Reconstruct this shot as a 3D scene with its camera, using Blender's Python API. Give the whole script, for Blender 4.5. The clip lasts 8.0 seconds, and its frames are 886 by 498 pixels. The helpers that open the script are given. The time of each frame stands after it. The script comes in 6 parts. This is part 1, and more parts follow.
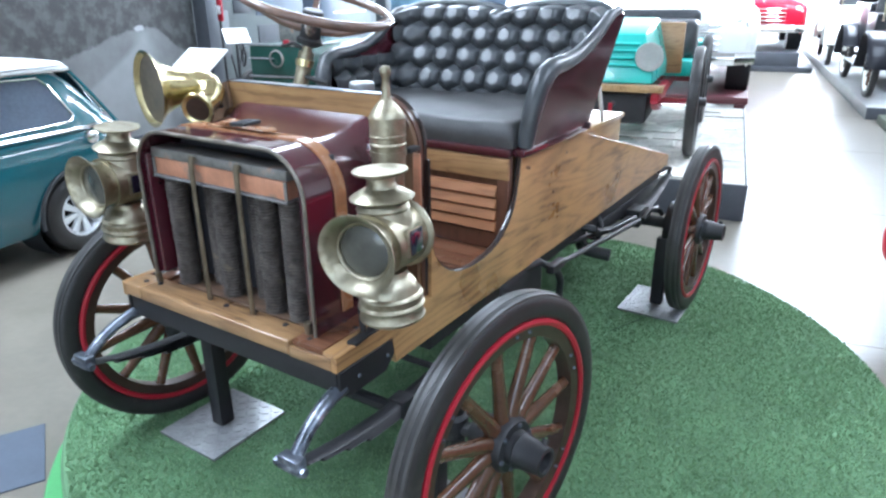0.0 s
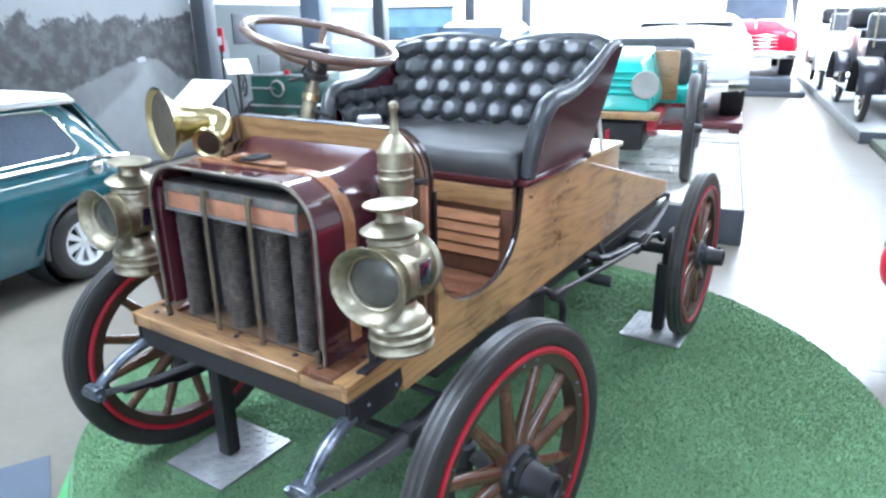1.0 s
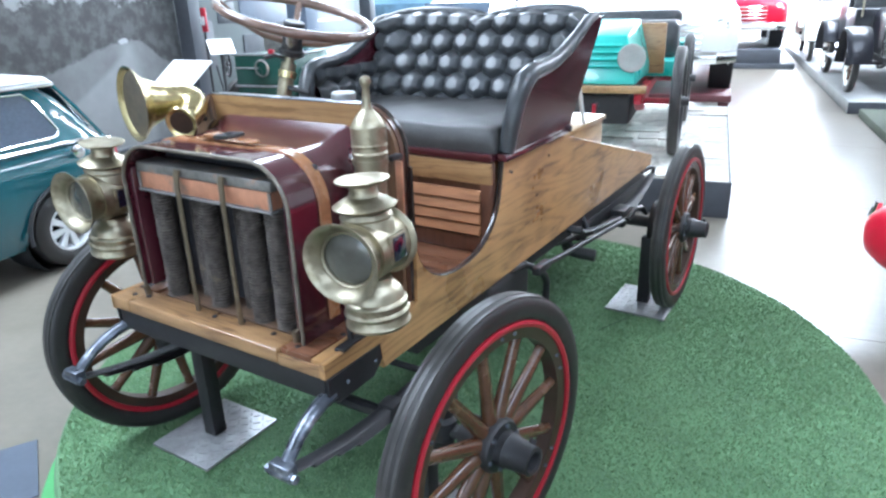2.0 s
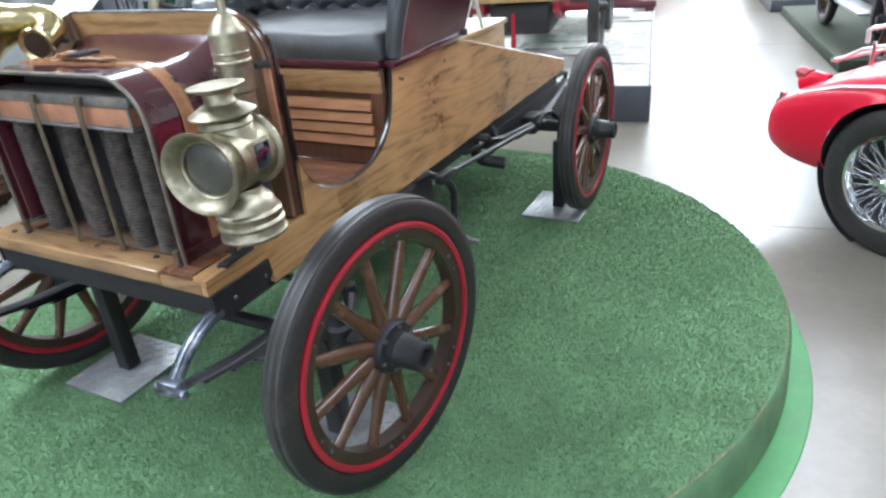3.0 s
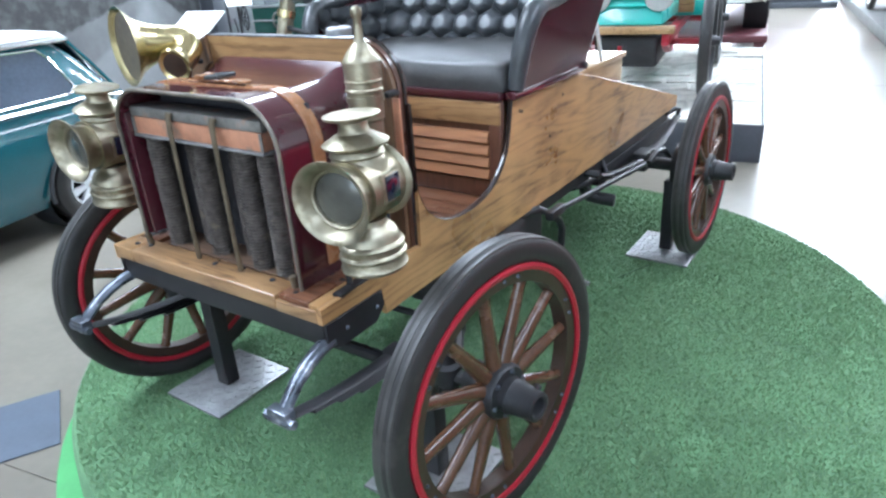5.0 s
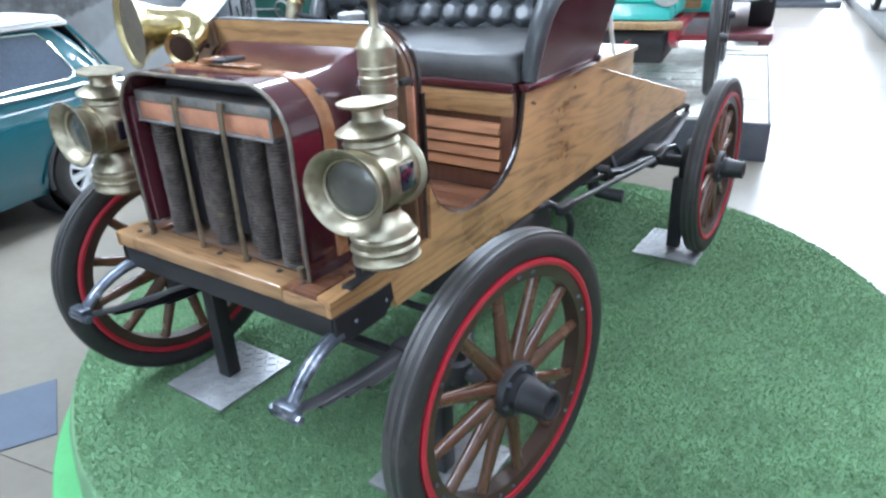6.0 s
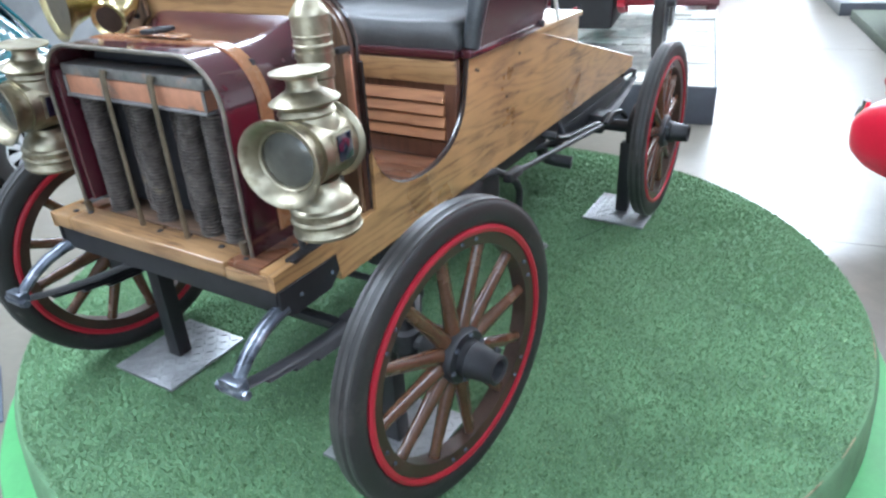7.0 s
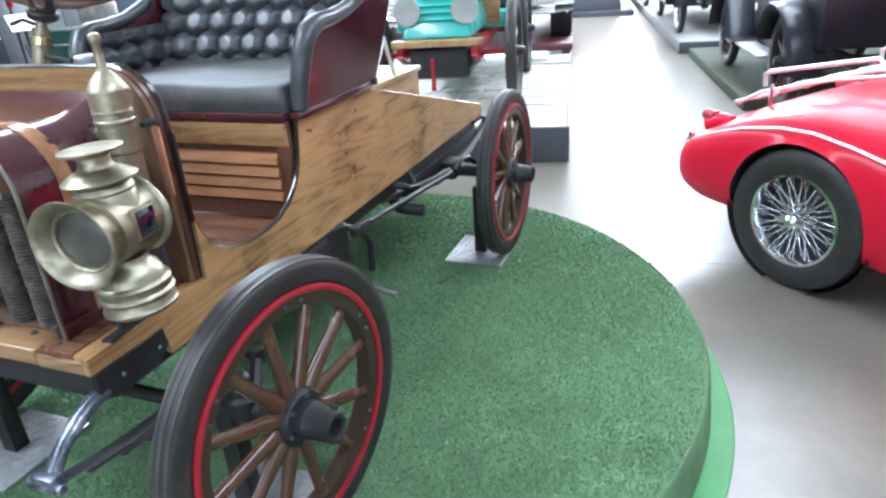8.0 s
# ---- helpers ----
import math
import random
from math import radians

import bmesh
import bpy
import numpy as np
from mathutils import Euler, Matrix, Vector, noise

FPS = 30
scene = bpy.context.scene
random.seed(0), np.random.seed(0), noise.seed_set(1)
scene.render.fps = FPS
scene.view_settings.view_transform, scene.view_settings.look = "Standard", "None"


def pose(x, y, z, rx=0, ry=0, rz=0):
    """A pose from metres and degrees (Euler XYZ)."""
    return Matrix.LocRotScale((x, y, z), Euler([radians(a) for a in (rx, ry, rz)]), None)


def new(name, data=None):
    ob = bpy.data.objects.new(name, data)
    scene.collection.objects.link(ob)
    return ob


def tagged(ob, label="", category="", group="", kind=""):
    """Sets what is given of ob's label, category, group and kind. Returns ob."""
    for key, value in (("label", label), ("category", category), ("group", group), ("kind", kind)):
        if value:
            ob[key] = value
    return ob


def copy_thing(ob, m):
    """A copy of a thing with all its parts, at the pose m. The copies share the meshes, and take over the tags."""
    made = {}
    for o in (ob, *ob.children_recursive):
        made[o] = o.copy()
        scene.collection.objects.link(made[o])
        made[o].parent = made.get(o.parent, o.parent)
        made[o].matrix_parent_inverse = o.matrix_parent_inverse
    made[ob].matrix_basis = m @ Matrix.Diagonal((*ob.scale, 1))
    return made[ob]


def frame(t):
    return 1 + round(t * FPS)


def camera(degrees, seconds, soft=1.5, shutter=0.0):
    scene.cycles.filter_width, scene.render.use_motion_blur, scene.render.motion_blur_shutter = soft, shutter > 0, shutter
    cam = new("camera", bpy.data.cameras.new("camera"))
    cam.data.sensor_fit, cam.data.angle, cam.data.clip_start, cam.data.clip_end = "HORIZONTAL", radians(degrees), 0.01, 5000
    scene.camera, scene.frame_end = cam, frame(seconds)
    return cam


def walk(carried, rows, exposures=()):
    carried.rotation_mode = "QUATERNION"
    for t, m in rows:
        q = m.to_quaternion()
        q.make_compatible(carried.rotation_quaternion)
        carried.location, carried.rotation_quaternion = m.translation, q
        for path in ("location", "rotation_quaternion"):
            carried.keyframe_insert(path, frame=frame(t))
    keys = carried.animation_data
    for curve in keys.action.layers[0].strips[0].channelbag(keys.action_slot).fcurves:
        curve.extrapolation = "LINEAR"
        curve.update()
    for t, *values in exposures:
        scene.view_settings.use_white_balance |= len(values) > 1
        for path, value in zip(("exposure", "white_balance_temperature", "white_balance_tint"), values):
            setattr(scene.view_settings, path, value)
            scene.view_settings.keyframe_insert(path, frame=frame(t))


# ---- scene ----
cam = camera(67.03, 8.0, soft=2.5)
ROWS = [
    (0.0, 1.3205, -1.1871, 1.5572, 68.794, 0.54, 33.243),
    (0.5, 1.3121, -1.196, 1.5738, 68.821, 0.645, 32.876),
    (1.0, 1.3156, -1.2208, 1.5811, 70.912, 0.892, 32.908),
    (1.5, 1.3228, -1.2181, 1.5762, 69.987, 1.577, 32.47),
    (1.7, 1.3259, -1.2128, 1.5771, 69.847, 1.468, 32.441),
    (2.8, 1.4784, -1.1385, 1.5084, 64.309, 4.409, 28.482),
    (3.0, 1.51, -1.1306, 1.4966, 62.954, 4.347, 26.665),
    (3.5, 1.5412, -1.109, 1.482, 62.13, 4.514, 22.685),
    (4.0, 1.5082, -1.1123, 1.491, 63.744, 5.307, 26.15),
    (4.5, 1.4447, -1.1145, 1.4923, 65.123, 4.921, 32.506),
    (4.7, 1.419, -1.1194, 1.5119, 65.288, 4.222, 33.362),
    (5.8, 1.325, -1.1197, 1.4946, 65.584, 2.969, 34.827),
    (6.0, 1.3305, -1.1109, 1.4922, 64.987, 2.532, 34.279),
    (6.5, 1.3451, -1.0943, 1.4859, 63.116, 2.092, 32.0),
    (7.0, 1.3656, -1.0921, 1.4852, 62.396, 2.753, 30.522),
    (7.5, 1.4049, -1.0576, 1.4911, 62.338, 3.937, 27.084),
    (8.0, 1.5342, -1.031, 1.5098, 65.69, 3.865, 20.76),
]
walk(cam, [(t, pose(*r)) for t, *r in ROWS], exposures=[(0.0, 0.79, 6060, 10), (0.5, 0.95, 6010, 10), (1.0, 0.99, 5960, 10), (1.7, 0.92, 6010, 10), (3.0, 0.73, 6530, 10), (3.5, 0.73, 6630, 10), (4.5, 0.85, 6230, 10), (6.0, 0.95, 6070, 10), (7.0, 0.95, 6170, 10), (8.0, 0.87, 6220, 10)])

STAGE = 0.166          # height of the turf-covered turntable
HALL = 10.8            # the hall's long axis is turned by this much from the veteran car's

# world: a bright day outside the far windows
world = bpy.data.worlds.new("world")
scene.world = world
world.use_nodes = True
wn = world.node_tree.nodes
sky = wn.new("ShaderNodeTexSky")
sky.sky_type, sky.sun_disc = "NISHITA", False
sky.sun_elevation, sky.sun_rotation = radians(48), radians(20)
wn["Background"].inputs["Strength"].default_value = 0.30
world.node_tree.links.new(sky.outputs[0], wn["Background"].inputs["Color"])


def hall(u, v, z=0.0, turn=0.0):
    """A pose in the hall's own axes: u across, v along the aisle."""
    return pose(0, 0, 0, 0, 0, HALL) @ pose(u, v, z, 0, 0, turn)


def lamp_area(name, m, sx, sy, power, color=(1, 1, 1)):
    data = bpy.data.lights.new(name, "AREA")
    data.shape, data.size, data.size_y, data.energy, data.color = "RECTANGLE", sx, sy, power, color
    ob = new(name, data)
    ob.matrix_world = m
    return ob


ROOF = 4.6
# assumed skylights in the unseen roof; the v -5.4 pair is added front fill
SKYLIGHTS = [(-2.6, -5.4), (3.2, -5.4), (-2.6, -1.0), (-2.6, 5.5), (-2.6, 12.0), (3.2, -1.0), (3.2, 5.5), (3.2, 12.0)]
for u, v in SKYLIGHTS:
    lamp_area("skylight_daylight", hall(u, v, ROOF + 0.25), 1.6, 4.2 if v > -5 else 2.6, {-5.4: 45 if u < 0 else 40, -1.0: 330 if u < 0 else 125, 5.5: 400 if u < 0 else 200}.get(v, 210 if v < 8 else 600), (0.78, 0.88, 1.0))
# daylight entering through the far windows
lamp_area("window_daylight", hall(1.2, 21.7, 2.2) @ pose(0, 0, 0, -90, 0, 0), 9.0, 3.4, 2200, (0.82, 0.90, 1.0))

# fill lamp added behind the camera, in an unseen, made-up wall opening
lamp_area("entrance_daylight", hall(1.5, -7.7, 2.3) @ pose(0, 0, 0, 90, 0, 0), 6.0, 2.6, 65, (0.82, 0.895, 1.0))


# ---- mesh helpers ----
def part(name, bm, material, parent=None, label="", m=None, smooth=35):
    me = bpy.data.meshes.new(name)
    bmesh.ops.recalc_face_normals(bm, faces=bm.faces)
    bm.to_mesh(me)
    bm.free()
    me.materials.append(material)
    if smooth:
        me.shade_smooth()
        me.set_sharp_from_angle(angle=radians(smooth))
    ob = new(name, me)
    if parent is not None:
        ob.parent = parent
    if m is not None:
        ob.matrix_basis = m
    if label:
        ob["label"] = label
    return ob


def again(ob, m, parent=None):
    """Another object on the same mesh."""
    o = new(ob.name.split(".")[0], ob.data)
    o.parent = parent if parent is not None else ob.parent
    o.matrix_basis = m
    if "label" in ob:
        o["label"] = ob["label"]
    return o


def thing(name, m, label, category, group="", kind=""):
    e = new(name)
    e.empty_display_size = 0.1
    e.matrix_world = m
    return tagged(e, label, category, group, kind)


def box(x0, x1, y0, y1, z0, z1, bevel=0.0, seg=2, bm=None):
    bm = bm or bmesh.new()
    r = bmesh.ops.create_cube(bm, size=1.0)
    vs = r["verts"]
    for v in vs:
        v.co = Vector(((x0 + x1) / 2 + v.co.x * (x1 - x0), (y0 + y1) / 2 + v.co.y * (y1 - y0), (z0 + z1) / 2 + v.co.z * (z1 - z0)))
    if bevel:
        es = list({e for v in vs for e in v.link_edges})
        bmesh.ops.bevel(bm, geom=es, offset=bevel, segments=seg, profile=0.5, affect="EDGES")
    return bm


def rod(a, b, r0, r1=None, n=16, bm=None, cap=True):
    bm = bm or bmesh.new()
    a, b = Vector(a), Vector(b)
    d = b - a
    r = bmesh.ops.create_cone(bm, cap_ends=cap, segments=n, radius1=r0, radius2=r0 if r1 is None else r1, depth=d.length)
    m = Matrix.Translation((a + b) / 2) @ d.to_track_quat("Z", "Y").to_matrix().to_4x4()
    bmesh.ops.transform(bm, matrix=m, verts=r["verts"])
    return bm


def turned(profile, m=None, n=32, bm=None, close=False):
    """A lathe form: (radius, height) pairs turned about z."""
    bm = bm or bmesh.new()
    rings = []
    for r, z in profile:
        if r < 1e-5:
            rings.append([bm.verts.new((0, 0, z))])
        else:
            rings.append([bm.verts.new((r * math.cos(2 * math.pi * k / n), r * math.sin(2 * math.pi * k / n), z)) for k in range(n)])
    pairs = list(zip(rings, rings[1:])) + ([(rings[-1], rings[0])] if close else [])
    for p, q in pairs:
        for k in range(n):
            f = [p[k % len(p)], p[(k + 1) % len(p)], q[(k + 1) % len(q)], q[k % len(q)]]
            f = list(dict.fromkeys(f))
            if len(f) > 2:
                bm.faces.new(f)
    if m is not None:
        vs = [v for r in rings for v in r]
        bmesh.ops.transform(bm, matrix=m, verts=vs)
    return bm


def tube(points, r, n=10, bm=None, loop=False, flat=None):
    """A round bar along points; r may be a list; flat=(a, b) gives an oval section."""
    bm = bm or bmesh.new()
    pts = [Vector(p) for p in points]
    rings = []
    up = None
    for i, p in enumerate(pts):
        a = pts[i - 1] if i or loop else p
        b = pts[(i + 1) % len(pts)] if i + 1 < len(pts) or loop else p
        d = (b - a).normalized()
        if up is None:
            up = Vector((0, 0, 1)) if abs(d.z) < 0.9 else Vector((0, 1, 0))
        side = d.cross(up).normalized()
        up = side.cross(d).normalized()
        rr = r[i] if isinstance(r, (list, tuple)) else r
        fa, fb = flat or (1, 1)
        rings.append([bm.verts.new(p + side * (rr * fa * math.cos(2 * math.pi * k / n)) + up * (rr * fb * math.sin(2 * math.pi * k / n))) for k in range(n)])
    for p, q in list(zip(rings, rings[1:])) + ([(rings[-1], rings[0])] if loop else []):
        for k in range(n):
            bm.faces.new((p[k], p[(k + 1) % n], q[(k + 1) % n], q[k]))
    if not loop:
        bm.faces.new(rings[0][::-1])
        bm.faces.new(rings[-1])
    return bm


def prism(outline, axis, lo, hi, bevel=0.0, bm=None, seg=1):
    """An outline of 2D points pushed from lo to hi along axis 'x' (y, z), 'y' (x, z) or 'z' (x, y)."""
    bm = bm or bmesh.new()

    def at(p, h):
        return {"x": (h, p[0], p[1]), "y": (p[0], h, p[1]), "z": (p[0], p[1], h)}[axis]
    a = [bm.verts.new(at(p, lo)) for p in outline]
    b = [bm.verts.new(at(p, hi)) for p in outline]
    fa, fb = bm.faces.new(a), bm.faces.new(b[::-1])
    n = len(outline)
    for k in range(n):
        bm.faces.new((a[k], b[k], b[(k + 1) % n], a[(k + 1) % n]))
    if bevel:
        bmesh.ops.bevel(bm, geom=list(fa.edges) + list(fb.edges), offset=bevel, segments=seg, profile=0.5, affect="EDGES")
    return bm


def arc(cx, cy, r, a0, a1, n):
    return [(cx + r * math.cos(radians(a0 + (a1 - a0) * k / n)), cy + r * math.sin(radians(a0 + (a1 - a0) * k / n))) for k in range(n + 1)]


def bezier(p0, p1, p2, p3, n):
    out = []
    for k in range(n + 1):
        t = k / n
        out.append(tuple((1 - t) ** 3 * a + 3 * t * (1 - t) ** 2 * b + 3 * t * t * (1 - t) * c + t ** 3 * d for a, b, c, d in zip(p0, p1, p2, p3)))
    return out


# ---- materials ----
def material(name, base, rough=0.5, metal=0.0, spread=0.12, size=8.0, stretch=(1, 1, 1), bump=0.0, grain=60.0, wear=None, coat=0.0, sheen=0.0, rspread=0.1, per=0.0):
    """Base colour varied by two scales of noise, with fine relief; wear: a second colour in worn patches; per: variation from piece to piece."""
    mt = bpy.data.materials.new(name)
    mt.use_nodes = True
    nt = mt.node_tree
    n, l = nt.nodes, nt.links
    b = n["Principled BSDF"]
    b.inputs["Metallic"].default_value = metal
    b.inputs["Coat Weight"].default_value = coat
    b.inputs["Coat Roughness"].default_value = 0.08
    b.inputs["Sheen Weight"].default_value = sheen
    tc = n.new("ShaderNodeTexCoord")
    mp = n.new("ShaderNodeMapping")
    mp.inputs["Scale"].default_value = stretch
    l.new(tc.outputs["Object"], mp.inputs["Vector"])
    big = n.new("ShaderNodeTexNoise")
    big.inputs["Scale"].default_value, big.inputs["Detail"].default_value = size, 5
    fine = n.new("ShaderNodeTexNoise")
    fine.inputs["Scale"].default_value, fine.inputs["Detail"].default_value = grain, 3
    for t in (big, fine):
        l.new(mp.outputs[0], t.inputs["Vector"])
    add = n.new("ShaderNodeMath")
    add.operation = "MULTIPLY_ADD"
    add.inputs[1].default_value = 0.45
    l.new(fine.outputs["Fac"], add.inputs[0])
    l.new(big.outputs["Fac"], add.inputs[2])
    ramp = n.new("ShaderNodeValToRGB")
    lo = [c * (1 - spread) for c in base]
    hi = [min(1, c * (1 + spread)) for c in base]
    ramp.color_ramp.elements[0].position, ramp.color_ramp.elements[0].color = 0.5, (*lo, 1)
    ramp.color_ramp.elements[1].position, ramp.color_ramp.elements[1].color = 0.95, (*hi, 1)
    l.new(add.outputs[0], ramp.inputs["Fac"])
    out = ramp.outputs["Color"]
    if wear:
        wr = n.new("ShaderNodeTexNoise")
        wr.inputs["Scale"].default_value, wr.inputs["Detail"].default_value, wr.inputs["Roughness"].default_value = wear[2], 6, 0.65
        l.new(mp.outputs[0], wr.inputs["Vector"])
        wm = n.new("ShaderNodeMapRange")
        wm.inputs["From Min"].default_value, wm.inputs["From Max"].default_value = wear[1], wear[1] + 0.12
        l.new(wr.outputs["Fac"], wm.inputs["Value"])
        mx = n.new("ShaderNodeMix")
        mx.data_type = "RGBA"
        l.new(wm.outputs["Result"], mx.inputs["Factor"])
        l.new(out, mx.inputs["A"])
        mx.inputs["B"].default_value = (*wear[0], 1)
        out = mx.outputs["Result"]
    if per:
        oi = n.new("ShaderNodeObjectInfo")
        hs = n.new("ShaderNodeHueSaturation")
        mr = n.new("ShaderNodeMapRange")
        mr.inputs["To Min"].default_value, mr.inputs["To Max"].default_value = 1 - per, 1 + per
        l.new(oi.outputs["Random"], mr.inputs["Value"])
        l.new(mr.outputs["Result"], hs.inputs["Value"])
        l.new(out, hs.inputs["Color"])
        out = hs.outputs["Color"]
    l.new(out, b.inputs["Base Color"])
    rr = n.new("ShaderNodeMapRange")
    rr.inputs["To Min"].default_value, rr.inputs["To Max"].default_value = max(0.02, rough - rspread), min(1, rough + rspread)
    l.new(big.outputs["Fac"], rr.inputs["Value"])
    l.new(rr.outputs["Result"], b.inputs["Roughness"])
    if bump:
        bp = n.new("ShaderNodeBump")
        bp.inputs["Strength"].default_value, bp.inputs["Distance"].default_value = bump, 0.004
        l.new(add.outputs[0], bp.inputs["Height"])
        l.new(bp.outputs["Normal"], b.inputs["Normal"])
    return mt


def oak(name, along, light=(0.465, 0.262, 0.110), dark=(0.165, 0.082, 0.035), rough=0.3, scale=1.0):
    """Varnished oak: cathedral bands, dark growth lines, fine pores, flecks and broad blotches. along: 'x', 'y' or 'z'."""
    mt = bpy.data.materials.new(name)
    mt.use_nodes = True
    n, l = mt.node_tree.nodes, mt.node_tree.links
    b = n["Principled BSDF"]
    tc = n.new("ShaderNodeTexCoord")

    def stretched(k):
        mp = n.new("ShaderNodeMapping")
        mp.inputs["Scale"].default_value = [scale * (k if a == along else 1.0) for a in "xyz"]
        l.new(tc.outputs["Object"], mp.inputs["Vector"])
        return mp.outputs[0]

    def cloud(src, size, detail, rough_=0.5):
        t = n.new("ShaderNodeTexNoise")
        t.inputs["Scale"].default_value, t.inputs["Detail"].default_value, t.inputs["Roughness"].default_value = size, detail, rough_
        l.new(src, t.inputs["Vector"])
        return t.outputs["Fac"]

    def calc(op, a, v, c=None):
        m = n.new("ShaderNodeMath")
        m.operation = op
        for k, q in enumerate((a, v, c)):
            if q is None:
                continue
            if isinstance(q, (int, float)):
                m.inputs[k].default_value = q
            else:
                l.new(q, m.inputs[k])
        return m.outputs[0]
    long_grain = stretched(0.13)
    rings = calc("PINGPONG", calc("MULTIPLY", cloud(long_grain, 5.5, 2.8), 34.0), 1.0)
    lines = calc("POWER", rings, 1.6)
    pores = cloud(stretched(0.045), 420, 3)
    flecks = calc("SUBTRACT", cloud(stretched(0.14), 30, 4, 0.6), 0.56)
    flecks = calc("MULTIPLY", calc("MAXIMUM", flecks, 0.0), 2.6)
    blot = cloud(tc.outputs["Object"], 4.0, 4)
    tone = calc("MULTIPLY_ADD", lines, -0.24, 0.50)
    tone = calc("MULTIPLY_ADD", pores, 0.42, tone)
    grain = calc("SUBTRACT", tone, flecks)
    tone = calc("MULTIPLY_ADD", blot, 0.95, calc("SUBTRACT", grain, 0.52))
    ramp = n.new("ShaderNodeValToRGB")
    els = ramp.color_ramp.elements
    els[0].position, els[0].color = 0.22, (*dark, 1)
    els[1].position, els[1].color = 0.95, (*[min(1, c * 1.15) for c in light], 1)
    e = els.new(0.58)
    e.color = (*[0.22 * d + 0.78 * c for c, d in zip(light, dark)], 1)
    l.new(tone, ramp.inputs["Fac"])
    l.new(ramp.outputs["Color"], b.inputs["Base Color"])
    l.new(calc("MULTIPLY_ADD", blot, 0.2, rough - 0.1), b.inputs["Roughness"])
    b.inputs["Coat Weight"].default_value = 0.25
    b.inputs["Coat Roughness"].default_value = 0.2
    bp = n.new("ShaderNodeBump")
    bp.inputs["Strength"].default_value, bp.inputs["Distance"].default_value = 0.2, 0.002
    l.new(grain, bp.inputs["Height"])
    l.new(bp.outputs["Normal"], b.inputs["Normal"])
    return mt


def glass(name, tint=(0.9, 0.95, 0.95), rough=0.03):
    mt = bpy.data.materials.new(name)
    mt.use_nodes = True
    b = mt.node_tree.nodes["Principled BSDF"]
    b.inputs["Base Color"].default_value = (*tint, 1)
    b.inputs["Transmission Weight"].default_value = 1.0
    b.inputs["Roughness"].default_value = rough
    return mt


OAK_Y = oak("oak_panel", "y")
OAK_X = oak("oak_board", "x", (0.37, 0.215, 0.10), (0.13, 0.065, 0.03), scale=1.5)
DARK_OAK = oak("oil_stained_oak", "x", (0.15, 0.085, 0.05), (0.05, 0.03, 0.02), 0.5, 1.5)
STILEWOOD = oak("stile_wood", "z", (0.20, 0.112, 0.062), (0.085, 0.045, 0.026), 0.34, 1.3)
OAK_BOX = oak("oak_box", "y", (0.45, 0.29, 0.14), (0.24, 0.135, 0.06))
REDWOOD = oak("stained_wood", "x", (0.20, 0.085, 0.045), (0.085, 0.034, 0.018), 0.28)
DARKWOOD = oak("dark_stained_wood", "z", (0.105, 0.045, 0.028), (0.045, 0.018, 0.012), 0.3)
SLATWOOD = oak("cedar_slat", "x", (0.35, 0.155, 0.07), (0.21, 0.088, 0.037), 0.4)
DASHWOOD = oak("dash_wood", "x", (0.38, 0.222, 0.10), (0.19, 0.10, 0.042), 0.34)
SPOKEWOOD = material("varnished_spoke", (0.084, 0.037, 0.019), 0.26, 0, 0.3, 10, (1, 1, 1), 0.1, 80, coat=0.4)
RIMWOOD = material("dark_felloe", (0.040, 0.021, 0.014), 0.35, 0, 0.3, 10, bump=0.1, grain=80, coat=0.2)
MAROON = material("maroon_paint", (0.056, 0.0095, 0.0165), 0.16, 0, 0.15, 5, coat=0.7, rspread=0.05)
EDGE = material("tarnished_edge", (0.20, 0.18, 0.15), 0.42, 0.7, 0.3, 20)
BRASS = material("aged_brass", (0.36, 0.325, 0.24), 0.43, 1.0, 0.22, 14, bump=0.09, grain=55, wear=((0.22, 0.19, 0.125), 0.55, 16))
BRIGHT_BRASS = material("polished_brass", (0.56, 0.48, 0.265), 0.25, 1.0, 0.12, 9)
DULL_BRASS = material("dull_brass_edge", (0.19, 0.155, 0.11), 0.42, 0.8, 0.25, 20)
COPPER = material("tarnished_copper", (0.60, 0.29, 0.18), 0.45, 0.5, 0.2, 9, bump=0.1, wear=((0.30, 0.24, 0.19), 0.52, 11))
IRON = material("black_iron", (0.0155, 0.0155, 0.0175), 0.52, 0.0, 0.3, 14, bump=0.2, wear=((0.045, 0.043, 0.043), 0.62, 20))
WORN_IRON = material("worn_iron", (0.10, 0.115, 0.14), 0.3, 0.6, 0.4, 18, bump=0.2, wear=((0.32, 0.34, 0.38), 0.55, 16))
FIN = material("finned_tube", (0.105, 0.088, 0.078), 0.62, 0.35, 0.45, 30, bump=0.3, wear=((0.19, 0.15, 0.11), 0.6, 22))
CORE = material("radiator_core", (0.03, 0.03, 0.034), 0.8, 0.0, 0.3, 40, bump=0.4)
RIB = material("worn_tread_rib", (0.048, 0.046, 0.044), 0.42, 0, 0.3, 14, bump=0.15, grain=90)
BEAD = material("black_lacquer_edge", (0.022, 0.014, 0.013), 0.18, 0, 0.2, 10, coat=0.6)
TYRE = material("rubber_tyre", (0.021, 0.0195, 0.019), 0.5, 0, 0.25, 12, bump=0.15, grain=90, wear=((0.046, 0.041, 0.037), 0.58, 9))
RED = material("red_line", (0.33, 0.012, 0.026), 0.35, 0, 0.1, 12)
LEATHER = material("black_leather", (0.048, 0.053, 0.058), 0.33, 0, 0.3, 12, bump=0.25, grain=140, rspread=0.08, wear=((0.105, 0.11, 0.112), 0.58, 9))
